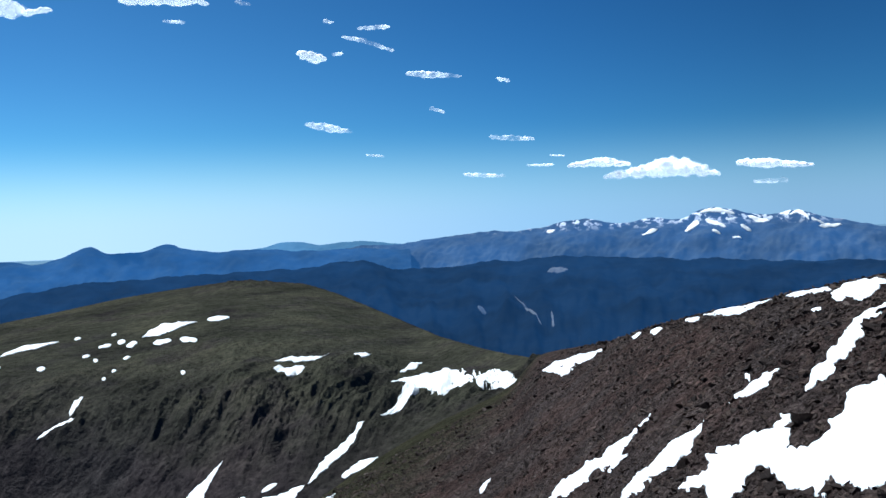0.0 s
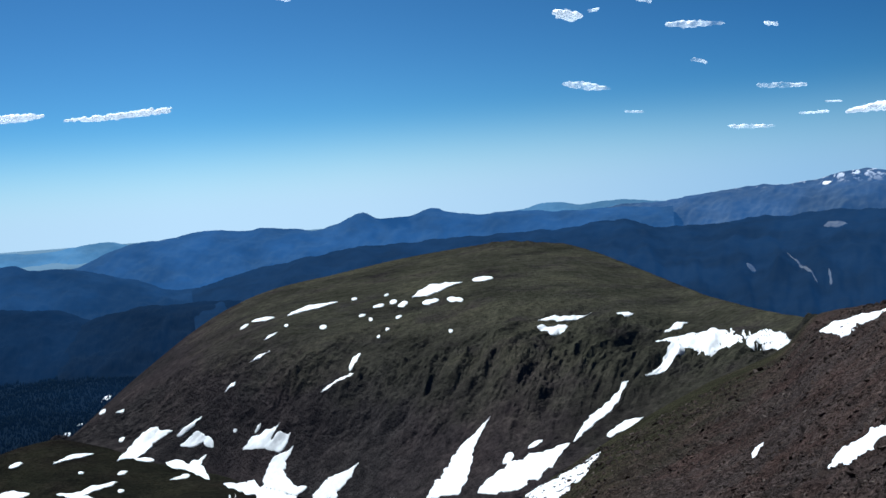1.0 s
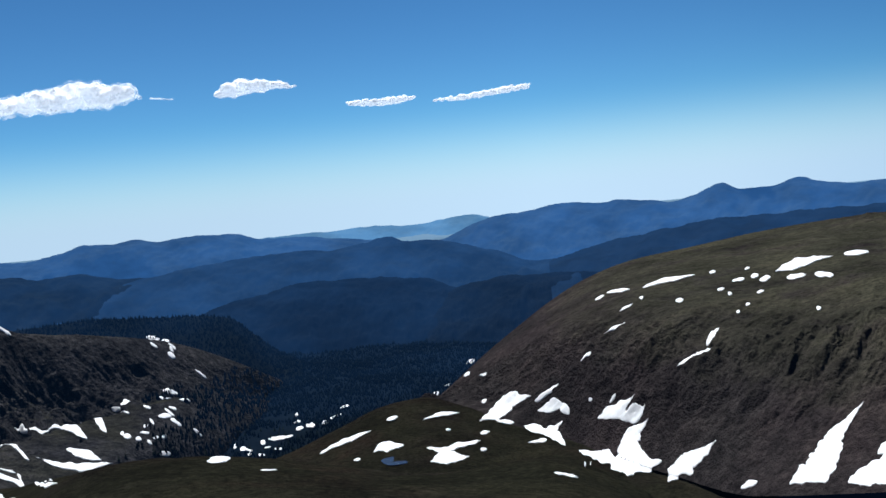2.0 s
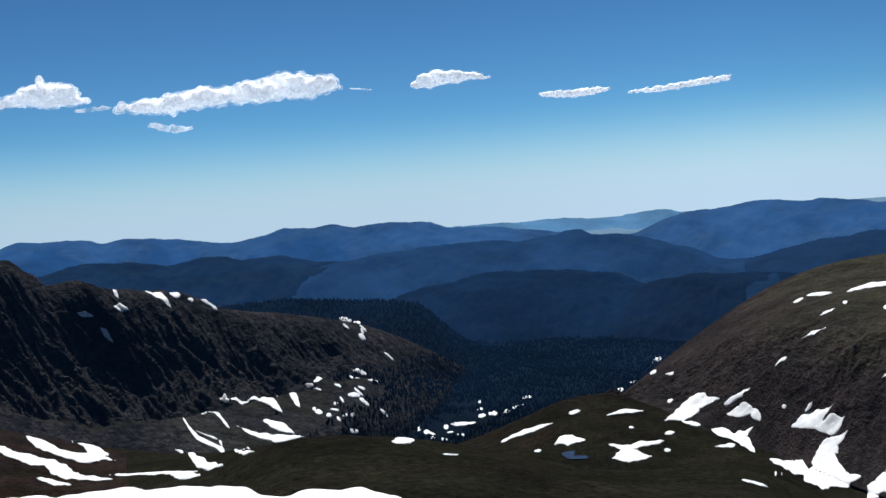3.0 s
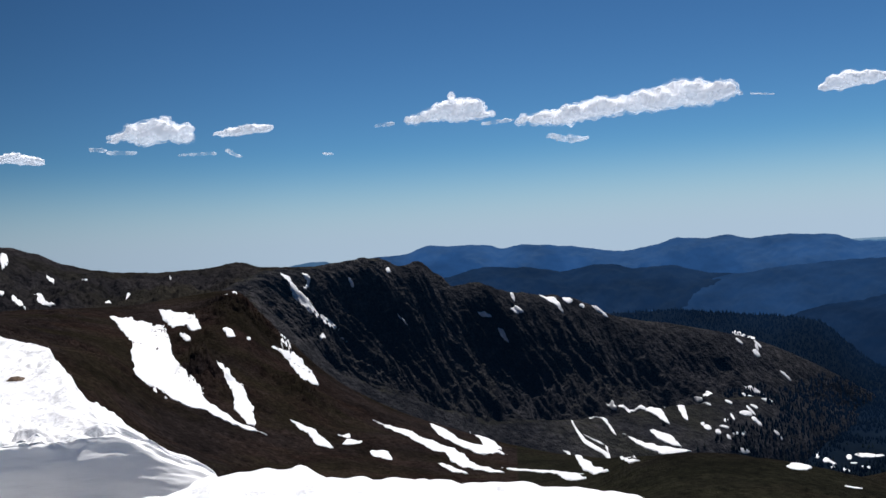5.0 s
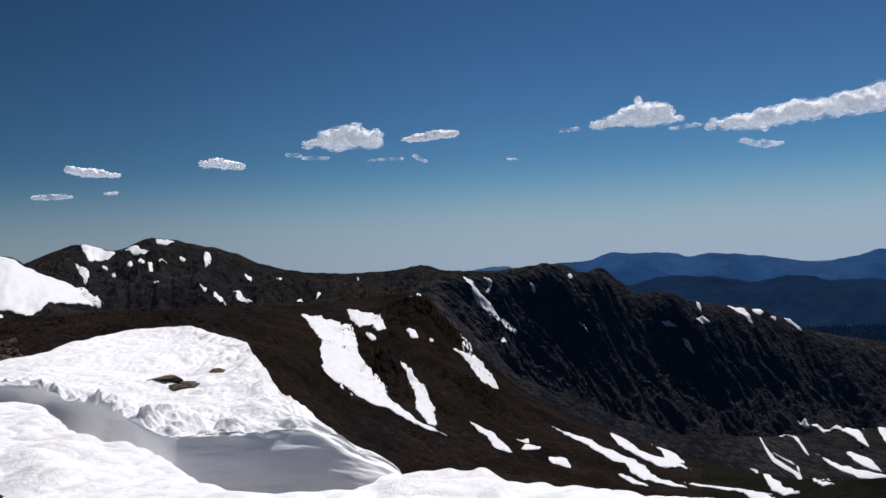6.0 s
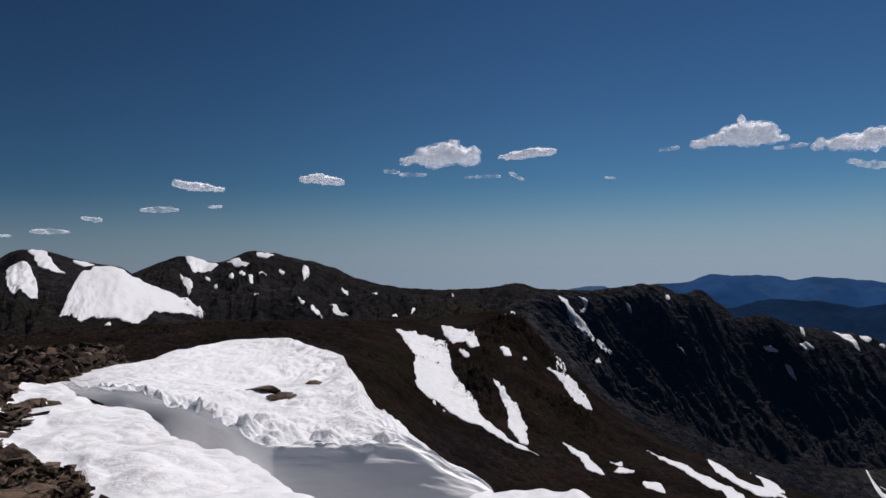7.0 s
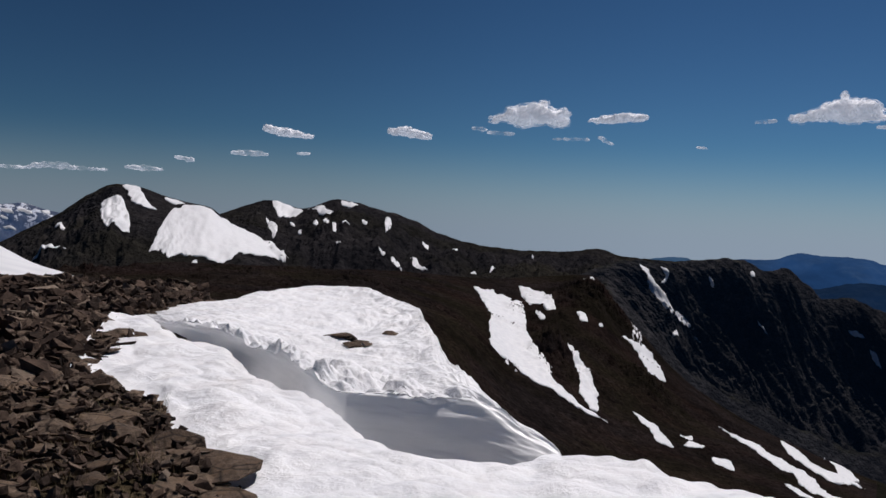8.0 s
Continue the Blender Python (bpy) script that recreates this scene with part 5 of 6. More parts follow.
patch("talus", (-19.07, 163.5, -0.013, -4.76), (-20.31, 151.3, -0.022, -7.32), (-21.76, 138.4, -0.019, -4.19))
patch("talus", (-21.31, 127.8, -0.053, -6.04), (-22.6, 122.9, -0.087, -13.82), (-24.34, 117.3, -0.082, -11.85))
patch("talus", (-20.39, 120.2, -0.023, -3.9), (-21.03, 119.1, -0.027, -3.8))
patch("talus", (-16.85, 95.2, -0.052, -1.24), (-17.1, 95.6, -0.078, -3.26))
patch("talus", (-15.98, 87, -0.049, -0.97), (-17.16, 87.1, -0.123, -1.23), (-18.76, 87.4, -0.056, -1.33))
patch("talus", (-19.93, 71.1, -0.185, -1.49), (-20.75, 75, -0.255, -2.81), (-21.94, 80.4, -0.269, -2.92), (-23.11, 91.1, -0.34, -7.29), (-24.3, 94, -0.335, -9.31))
patch("talus", (-11.58, 122, 0.07, 1.13), (-10.51, 119.8, 0.19, 3.7), (-9.66, 119.4, 0.302, 9.15), (-8.16, 126.7, 0.213, 5.73), (-6.82, 128.4, 0.211, 5.68), (-5.46, 131.6, 0.148, 4.32))
patch("talus", (-10.21, 108.5, 0.068, 1.86), (-8.97, 114.2, 0.088, 1.84))
patch("talus", (-14.52, 88.2, 0.086, 1.79), (-13.35, 86, 0.176, 4.66), (-12.05, 84.5, 0.221, 3.3), (-10.72, 87.2, 0.273, 5.41), (-9.55, 89, 0.308, 5.24))
patch("talus", (-19.28, 69.3, 0.239, 2.24), (-18.29, 65.2, 0.494, 4.04), (-16.73, 66.5, 0.535, 4.74), (-15.46, 65.9, 1.108, 6.33), (-14.79, 63.3, 1.119, 5.63))
patch("talus", (-24.27, 64.2, 0.601, 1.91), (-23.54, 59.9, 1.411, 4.87), (-23.07, 52.2, 2.038, 6.18), (-22.74, 46.6, 2.637, 6.12), (-22.55, 41.9, 2.798, 6.82))
patch("talus", (-21.21, 55.3, 0.394, 2.7), (-20, 54.5, 1.082, 7.98), (-19.08, 51.7, 1.764, 11.1))
patch("talus", (-1.35, 184.7, -0.104, -3.64), (-2.13, 195.3, -0.078, -1.75))
patch("talus", (-12.94, 71, -0.082, -0.87), (-14.85, 69.5, -0.091, -1.66))
patch("massif", (-14.65, 4080, -0.009, -8.9), (-15.68, 4083, 0.007, -7.9), (-16.64, 4066, 0.022, -6.9))
patch("massif", (-14.98, 4048, 0.034, -7.2), (-16.1, 3991, 0.039, -9.1))
patch("massif", (-13.84, 4007, -0.042, -13.9), (-14.64, 4051, -0.058, -12.5))
patch("massif", (-16.42, 3959, 0.016, -5.5), (-16.93, 3955, 0.016, -7.7))
patch("massif", (-17.25, 4075, 0.023, -10.2), (-18.44, 4046, 0.026, -14))
patch("massif", (-19.51, 4063, -0.028, -9.8), (-19.99, 4081, 0.036, -13.7), (-20.5, 4031, 0.06, -4.4))
patch("massif", (-20.61, 4039, 0.031, -6.1), (-21.7, 4040, 0.03, -8.1))
patch("massif", (-21.01, 4023, -0.001, -5), (-22.15, 4048, -0.001, -9.5))
patch("massif", (-11.51, 3998, -0.019, -8.3), (-12.31, 4015, -0.024, -7.6))
patch("massif", (-6.02, 4067, -0.014, -7.7), (-6.48, 4060, -0.014, -7.1))
patch("massif", (-16.87, 4013, 0.049, -6.9), (-17.46, 4001, 0.041, -7))
patch("massif", (-15.33, 3975, 0.035, -6.8), (-15.78, 3967, 0.028, -3.1))
patch("farleft", (115.05, 4365, 0.033, -14.4), (114.35, 4333, 0.025, -6.3))
patch("farleft", (114.22, 4356, 0.02, -8.8), (113.43, 4350, 0.02, -7.9))
patch("farleft", (114.88, 4288, 0.017, -8), (114.23, 4278, 0.012, -4.3))
patch("farleft", (113.04, 4370, 0.012, -4.9), (112.58, 4374, 0.018, -11.3))
patch("farleft", (115.03, 4324, 0.021, -5), (114.64, 4317, 0.021, -3.7))

# ---- clouds ----
CLOUD, cn, cl, cp = nodes_of("cloud")
thru = cn.new("ShaderNodeBsdfTranslucent")
thru.inputs["Color"].default_value = (0.97, 0.97, 0.98, 1)
cmix = cn.new("ShaderNodeMixShader")
cmix.inputs["Fac"].default_value = 0.22
cp.inputs["Base Color"].default_value = (0.95, 0.95, 0.96, 1)
cp.inputs["Roughness"].default_value = 1.0
cp.inputs["Specular IOR Level"].default_value = 0.0
# sunlight scattered inside the cloud, put in as emission
cp.inputs["Emission Color"].default_value = (0.93, 0.96, 1.0, 1)
cp.inputs["Emission Strength"].default_value = 0.20
cl.new(cp.outputs["BSDF"], cmix.inputs[1])
cl.new(thru.outputs["BSDF"], cmix.inputs[2])
cl.new(cmix.outputs["Shader"], cn["Material Output"].inputs["Surface"])


def vapour(name, size, thin, dense, low, high):
    """Torn cloud edge that lets the sky through."""
    m, n, l, p = nodes_of(name)
    p.inputs["Base Color"].default_value = (0.95, 0.95, 0.96, 1)
    p.inputs["Roughness"].default_value = 1.0
    p.inputs["Specular IOR Level"].default_value = 0.0
    # emission stands in for light scattered through the vapour
    p.inputs["Emission Color"].default_value = (0.90, 0.95, 1.0, 1)
    p.inputs["Emission Strength"].default_value = 0.30
    l.new(ramp_node(n, l, noise_node(n, l, 1 / size, 2, 0.5), [(low, (thin,) * 3), (high, (dense,) * 3)]), p.inputs["Alpha"])
    return m


WISP = vapour("cloud_wisp", 55, 0.06, 0.66, 0.40, 0.62)
FRINGE = vapour("cloud_fringe", 55, 0.04, 0.42, 0.40, 0.64)
CLOUD_DISTANCE = 4550
bm = bmesh.new()
bmesh.ops.create_icosphere(bm, subdivisions=2, radius=1)
bm.verts.ensure_lookup_table()
BALL, BALL_FACES = np.array([v.co[:] for v in bm.verts]), np.array([[v.index for v in f.verts] for f in bm.faces])
bm.free()
cloud_rnd = np.random.RandomState(3)
pending = []


def puffs(st, run, n, small):
    """Lumpy balls along the stroke; the small ones sit on the rim, most of them on top."""
    out = []
    metre = CLOUD_DISTANCE * radians(1)
    for k in range(n):
        u = (k + cloud_rnd.uniform(0.0, 1.0)) / n * run[-1]
        a, e, t = (curve_at(run, st[:, j], np.array([u]))[0] for j in range(3))
        t *= cloud_rnd.uniform(0.72, 1.08)
        if small:
            r = t * cloud_rnd.uniform(0.10, 0.20)
            ang = cloud_rnd.uniform(-0.6, math.pi + 0.6)
            a += t * 0.55 * math.cos(ang) * cloud_rnd.uniform(0.5, 1.15)
            e += (t * 0.5 - r * 0.5) * math.sin(ang) * cloud_rnd.uniform(0.5, 1.02)
        else:
            r = t * cloud_rnd.uniform(0.24, 0.44)
            e += (t * 0.5 - r) * cloud_rnd.uniform(-0.95, 0.95)
        c = bearing(a, CLOUD_DISTANCE + cloud_rnd.uniform(-0.4, 0.4) * t * metre, EYE + CLOUD_DISTANCE * math.tan(radians(e)))
        q = BALL * 1.3 + cloud_rnd.uniform(0, 50, 3)
        v = BALL * np.array([1.3, 1.3, 0.95]) * (1 + 0.3 * fbm(q[:, 0] + q[:, 2], q[:, 1] - q[:, 2], 0.8, 3, 0.5))[:, None] * r * metre
        v[:, 2] = np.where(v[:, 2] < 0, v[:, 2] * 0.7, v[:, 2])
        out.append(v + np.array(c))
    return out


def cloud(*stroke):
    """A fair-weather cloud: heaped puffs over a flatter base, melted into one body."""
    st = np.array(stroke, float)
    run = np.concatenate([[0], np.cumsum(np.hypot(*np.diff(st[:, :2], axis=0).T))])
    thick = st[:, 2].mean()
    n = int(np.clip(run[-1] / thick * 7, 6, 50))
    heap = puffs(st, run, n, False) + puffs(st, run, int(n * (1.3 if thick > 0.75 else 0.5)), True)
    me = bpy.data.meshes.new("cloud")
    me.from_pydata(np.concatenate(heap), [], np.concatenate([BALL_FACES + len(BALL) * k for k in range(len(heap))]).tolist())
    ob = new("cloud", me)
    melt = ob.modifiers.new("melt", "REMESH")
    melt.mode, melt.voxel_size, melt.use_smooth_shade = "VOXEL", thick * CLOUD_DISTANCE * radians(1) / (17 if thick > 0.75 else 11), True
    relax = ob.modifiers.new("relax", "SMOOTH")
    relax.factor, relax.iterations = 0.5, 8
    pending.append((ob, thick))
    return tagged(ob, "small white fair weather cloud" if run[-1] < 3 else "long white heaped cloud with a grey base", "cloud", "clouds in the blue sky")


def set_clouds():
    """Keep the melted shapes, roughened by billows, with torn edges of thin vapour around the thicker ones."""
    graph = bpy.context.evaluated_depsgraph_get()
    for ob, thick in pending:
        me = bpy.data.meshes.new_from_object(ob.evaluated_get(graph))
        me.name = "cloud"
        co = np.zeros(len(me.vertices) * 3, np.float32)
        no = np.zeros(len(me.vertices) * 3, np.float32)
        me.vertices.foreach_get("co", co)
        me.vertex_normals.foreach_get("vector", no)
        co, no = co.reshape(-1, 3), no.reshape(-1, 3)
        size = thick * CLOUD_DISTANCE * radians(1)
        p, q = co[:, 0] + 0.6 * co[:, 2], co[:, 1] - 0.8 * co[:, 2] + 0.3 * co[:, 0]
        lump = 0.07 * billow(p, q, size * 0.62, 2) * size
        me.polygons.foreach_set("use_smooth", np.full(len(me.polygons), True))
        ob.modifiers.clear()
        if thick > 0.42:
            torn = me.copy()
            torn.name = "fringe"
            ragged = np.clip(0.6 + fbm(p, q, size * 0.45, 3, 0.55), 0.0, 1.8) * 0.085 * size
            torn.vertices.foreach_set("co", (co + no * (lump + ragged - 0.02 * size)[:, None]).astype(np.float32).ravel())
            torn.materials.clear()
            torn.materials.append(FRINGE)
            edge_part = new("fringe", torn)
            edge_part.parent = ob
            tagged(edge_part, "thin torn white vapour around the cloud")
        me.vertices.foreach_set("co", (co + no * (lump - 0.05 * size if thick > 0.75 else 0.4 * lump)[:, None]).astype(np.float32).ravel())
        me.materials.clear()
        me.materials.append(CLOUD if thick > 0.42 else WISP)
        ob.data = me


# ---- clouds: (bearing, height angle, thickness in degrees) along each one ----
cloud((24.3, 12, 1.66), (23.2, 11.93, 1.46), (22.9, 11.57, 0.66))
cloud((22.5, 11.61, 0.46), (21.3, 11.86, 0.4))
cloud((17.6, 12.38, 0.46), (15.3, 12.45, 0.73), (13, 12.41, 0.46))
cloud((15.4, 11.36, 0.26), (14.3, 11.31, 0.26))
cloud((11.3, 12.42, 0.33), (10.6, 12.29, 0.26))
cloud((6.4, 11.32, 0.33), (6, 11.25, 0.3))
cloud((4.4, 10.89, 0.3), (2.7, 10.91, 0.36))
cloud((5.4, 10.42, 0.23), (4.3, 10.2, 0.4), (2.5, 9.54, 0.23))
cloud((8, 9.62, 0.4), (7.3, 9.33, 0.73), (6.4, 9.18, 0.33))
cloud((6, 9.45, 0.23), (5.5, 9.47, 0.23))
cloud((1.7, 8.23, 0.4), (0.3, 8.11, 0.53), (-1.3, 7.95, 0.26))
cloud((-3.5, 7.71, 0.26), (-4.1, 7.58, 0.3))
cloud((0.4, 6.21, 0.3), (-0.3, 5.95, 0.23))
cloud((7.7, 5.56, 0.33), (6.5, 5.27, 0.66), (5.1, 5.02, 0.26))
cloud((4.3, 3.66, 0.2), (3.3, 3.55, 0.2))
cloud((-3, 4.4, 0.33), (-4.2, 4.27, 0.43), (-5.4, 4.18, 0.26))
cloud((-1.4, 2.3, 0.26), (-2.3, 2.2, 0.36), (-3.7, 2.1, 0.23))
cloud((-5.1, 2.66, 0.2), (-6.5, 2.62, 0.23))
cloud((-6.4, 3.18, 0.13), (-7.2, 3.11, 0.13))
cloud((-7.4, 2.51, 0.33), (-9.2, 2.62, 0.66), (-10.8, 2.47, 0.4))
cloud((-9.5, 1.76, 0.4), (-11.4, 1.92, 0.86), (-13.3, 2.08, 1.46), (-14.8, 1.84, 0.86), (-15.9, 1.63, 0.26))
cloud((-16.9, 2.2, 0.46), (-18.5, 2.05, 0.66), (-20.8, 1.85, 0.33))
cloud((-17.7, 1.09, 0.33), (-19.3, 1.07, 0.46))
cloud((73.2, 6.41, 0.26), (72.2, 6.49, 0.33))
cloud((71.6, 6.58, 0.46), (69.6, 6.84, 1.26), (68, 7.07, 1.85), (66.9, 6.68, 0.79))
cloud((67, 6.18, 0.3), (65.3, 6.32, 0.33))
cloud((65, 6.18, 0.73), (62.4, 6.28, 1.32), (59.7, 6.58, 1.66), (57.1, 6.76, 1.79), (54.7, 7.02, 1.92), (52.8, 6.79, 1.32))
cloud((63.2, 5.27, 0.4), (61.8, 4.98, 0.6), (60.9, 5.04, 0.26))
cloud((51.8, 6.76, 0.13), (50.6, 6.62, 0.13))
cloud((48.2, 6.68, 0.6), (46.9, 6.93, 1.19), (45.2, 7.02, 0.79), (43.7, 6.85, 0.26))
cloud((40.7, 5.6, 0.4), (38.7, 5.53, 0.6), (36.9, 5.62, 0.33))
cloud((35.8, 5.37, 0.26), (34.3, 5.36, 0.46), (32.6, 5.48, 0.53), (30.3, 5.62, 0.53))
cloud((76.3, 4.95, 0.2), (75.8, 4.9, 0.17))
cloud((94, 5.28, 0.4), (92.9, 5.21, 0.6), (91.6, 5.04, 0.33))
cloud((89.2, 5.63, 0.33), (88.5, 5.51, 0.4))
cloud((88.3, 5.4, 0.3), (86.8, 5.34, 0.33))
cloud((88, 6.06, 0.79), (86.9, 6.27, 1.19), (85.6, 6.47, 1.85), (84.1, 6.21, 1.32))
cloud((82.4, 6.29, 0.4), (80.8, 6.43, 0.73), (79.3, 6.55, 0.53))
cloud((84.5, 5.16, 0.23), (82.5, 5.22, 0.3))
cloud((81.8, 5.32, 0.33), (81.1, 4.98, 0.26))
cloud((101.2, 4.93, 0.46), (100.2, 4.77, 0.66), (98.5, 4.61, 0.3))
cloud((94, 5.12, 0.46), (92.9, 5.08, 0.6), (91.6, 4.88, 0.26))
cloud((103, 3.47, 0.33), (101.9, 3.47, 0.5), (101, 3.46, 0.26))
cloud((106.1, 2.98, 0.33), (105.1, 2.89, 0.4))
cloud((108.7, 2.28, 0.3), (107.8, 2.28, 0.46), (106.8, 2.24, 0.2))
cloud((99.3, 3.62, 0.26), (98.6, 3.63, 0.23))
cloud((115.7, 1.91, 0.33), (114, 1.94, 0.33), (112.6, 2.15, 0.6), (111.2, 2.06, 0.4), (109.7, 2.06, 0.23))
set_clouds()

from mathutils.bvhtree import BVHTree

# ---- stones ----
ROCK, rn, rl, rp = nodes_of("lichen_rock")
tone = rn.new("ShaderNodeObjectInfo").outputs["Random"]
rfine = noise_node(rn, rl, 20.0, 9, 0.75)
rbig = noise_node(rn, rl, 6.0, 6, 0.65)
rcol = ramp_node(rn, rl, rfine, [(0.3, (0.034, 0.025, 0.019)), (0.7, (0.290, 0.215, 0.155))])
rcol = mix_node(rn, rl, ramp_node(rn, rl, rbig, [(0.5, (0, 0, 0)), (0.62, (0.8, 0.8, 0.8))]), rcol, (0.19, 0.13, 0.082))
vor = rn.new("ShaderNodeTexVoronoi")
vor.feature = "DISTANCE_TO_EDGE"
vor.inputs["Scale"].default_value = 5.5
warp = rn.new("ShaderNodeMapping")
warp.inputs["Scale"].default_value = (0.6, 0.6, 2.5)
rl.new(rn.new("ShaderNodeNewGeometry").outputs["Position"], warp.inputs["Vector"])
rl.new(warp.outputs["Vector"], vor.inputs["Vector"])
rcol = mix_node(rn, rl, 1.0, rcol, ramp_node(rn, rl, vor.outputs["Distance"], [(0.0, (0.25,) * 3), (0.05, (1, 1, 1))]), "MULTIPLY")
shade = ramp_node(rn, rl, tone, [(0.0, (0.55, 0.5, 0.46)), (1.0, (1.25, 1.2, 1.15))])
rl.new(mix_node(rn, rl, 1.0, rcol, shade, "MULTIPLY"), rp.inputs["Base Color"])
rp.inputs["Roughness"].default_value = 0.9
rp.inputs["Specular IOR Level"].default_value = 0.25
bump_node(rn, rl, rp, rfine, 1.0, 0.035)

DEBRIS, dn, dl, dp = nodes_of("talus_blocks")
dtone = dn.new("ShaderNodeNewGeometry").outputs["Random Per Island"]
dcol = ramp_node(dn, dl, dtone, [(0.0, (0.016, 0.012, 0.011)), (0.5, (0.042, 0.031, 0.027)), (0.85, (0.066, 0.046, 0.037)), (1.0, (0.10, 0.080, 0.070))])
dfine = noise_node(dn, dl, 9.0, 7, 0.72)
dl.new(mix_node(dn, dl, 1.0, dcol, ramp_node(dn, dl, dfine, [(0.3, (0.42, 0.42, 0.42)), (0.7, (1.4, 1.4, 1.4))]), "MULTIPLY"), dp.inputs["Base Color"])
dp.inputs["Roughness"].default_value = 0.95
dp.inputs["Specular IOR Level"].default_value = 0.1
bump_node(dn, dl, dp, dfine, 0.8, 0.05)
PEBBLE = DEBRIS.copy()
PEBBLE.name = "summit_stones"
for stop, tan in zip(PEBBLE.node_tree.nodes["Color Ramp"].color_ramp.elements, ((0.026, 0.018, 0.014), (0.080, 0.054, 0.040), (0.140, 0.096, 0.070), (0.26, 0.20, 0.15))):
    stop.color = (*tan, 1)
stone_rnd = np.random.RandomState(11)


def stone_shape(points, flatness, fine):
    """An angular block: the hull of random points, broken up a little."""
    bm = bmesh.new()
    for q in stone_rnd.normal(size=(points, 3)):
        q = q / np.linalg.norm(q) * stone_rnd.uniform(0.8, 1.1)
        bm.verts.new((q[0] * 0.55, q[1] * 0.40, q[2] * flatness))
    hull = bmesh.ops.convex_hull(bm, input=bm.verts)
    bmesh.ops.delete(bm, geom=[g for g in hull["geom_interior"] if isinstance(g, bmesh.types.BMVert)], context="VERTS")
    if fine:
        bmesh.ops.dissolve_limit(bm, angle_limit=radians(14), verts=bm.verts, edges=bm.edges)
        bmesh.ops.bevel(bm, geom=bm.edges[:], offset=0.008, segments=1, affect="EDGES")
        bmesh.ops.triangulate(bm, faces=bm.faces)
        bmesh.ops.subdivide_edges(bm, edges=[e for e in bm.edges if e.calc_length() > 0.22], cuts=1)
        for v in bm.verts:
            v.co += v.normal * 0.018 * noise.fractal(v.co * 5 + Vector((points, 0, flatness * 9)), 0.9, 2.0, 3)
    bmesh.ops.recalc_face_normals(bm, faces=bm.faces)
    return bm


STONES = []
for k in range(14):
    bm = stone_shape(12 + k % 5, (0.11, 0.15, 0.2, 0.09)[k % 4], True)
    me = bpy.data.meshes.new("rock")
    bm.to_mesh(me)
    bm.free()
    me.materials.append(ROCK)
    STONES.append(me)


def rock(az, d, size, kind, spin, tilt, lift=0.0, label="angular brown lichen-spotted rock on the stony summit"):
    p = bearing(az, d)
    hit, place, normal, _, ob, _ = scene.ray_cast(land, Vector((p.x, p.y, 8)), Vector((0, 0, -1)))
    z = place.z if hit else 0
    ob = new("rock", STONES[kind])
    ob.matrix_world = Matrix.Translation((p.x, p.y, z + lift + size * 0.04)) @ Euler((radians(tilt), radians(tilt * 0.6), radians(spin))).to_matrix().to_4x4() @ Matrix.Diagonal((size, size, size, 1))
    return tagged(ob, label, "rock", "rocks on the summit")


white_v, white_f = [], []
for ob in scene.objects:
    if ob.name.startswith("snow_patch") and ob["group"].endswith(("talus", "brown")):
        white_f += [[i + len(white_v) for i in q.vertices] for q in ob.data.polygons]
        white_v += [v.co[:] for v in ob.data.vertices]
WHITE = BVHTree.FromPolygons(white_v, white_f)


def strewn(ob, lo, hi, near_d, far_d, count, cut, mean, grow):
    """Places for loose blocks over a stretch of land, clear of its snow."""
    co = np.zeros(len(ob.data.vertices) * 3, np.float32)
    ob.data.vertices.foreach_get("co", co)
    co = co.reshape(-1, 3)
    az, d = np.degrees(np.arctan2(-co[:, 0], co[:, 1])), np.hypot(co[:, 0], co[:, 1])
    co = co[(az > lo) & (az < hi) & (d > near_d) & (d < far_d) & (fbm(co[:, 0], co[:, 1], 14, 2) > cut)]
    co = co[stone_rnd.choice(len(co), min(count, len(co)), replace=False)]
    sizes = np.clip(stone_rnd.lognormal(mean, 0.5, len(co)), 0.14, 2.0) * (0.55 + np.hypot(co[:, 0], co[:, 1]) / grow)
    return [(*p, s) for p, s in zip(co.tolist(), sizes) if WHITE.ray_cast(Vector((p[0], p[1], 2500)), Vector((0, 0, -1)))[0] is None]


def ground_height(az, d):
    i = int(np.clip(np.searchsorted(rr, d), 0, len(rr) - 1))
    return float(np.interp(az, deg[0], Z[i]))


S_AZ, S_D = zip(*[(a, d) for a, d, e in A_NEAR])
T_AZ, T_D = [97, 99.2, 103, 105.8, 107.3, 109, 110.3, 112, 120], [22, 20.3, 17.6, 16.2, 15.3, 14.6, 12, 4, 4]


def stony(az, d):
    """Bare stones: before the snow's near edge, beyond its upper edge, and on the spur between."""
    if d < 4.3 or az < 97:
        return False
    if az > 111 or d < np.interp(az, S_AZ, S_D) - 0.1:
        return True
    if d > np.interp(az, T_AZ, T_D):
        return True
    return az > 107 and d < 12.3 and d > 10.2 + (110 - az) * 0.78


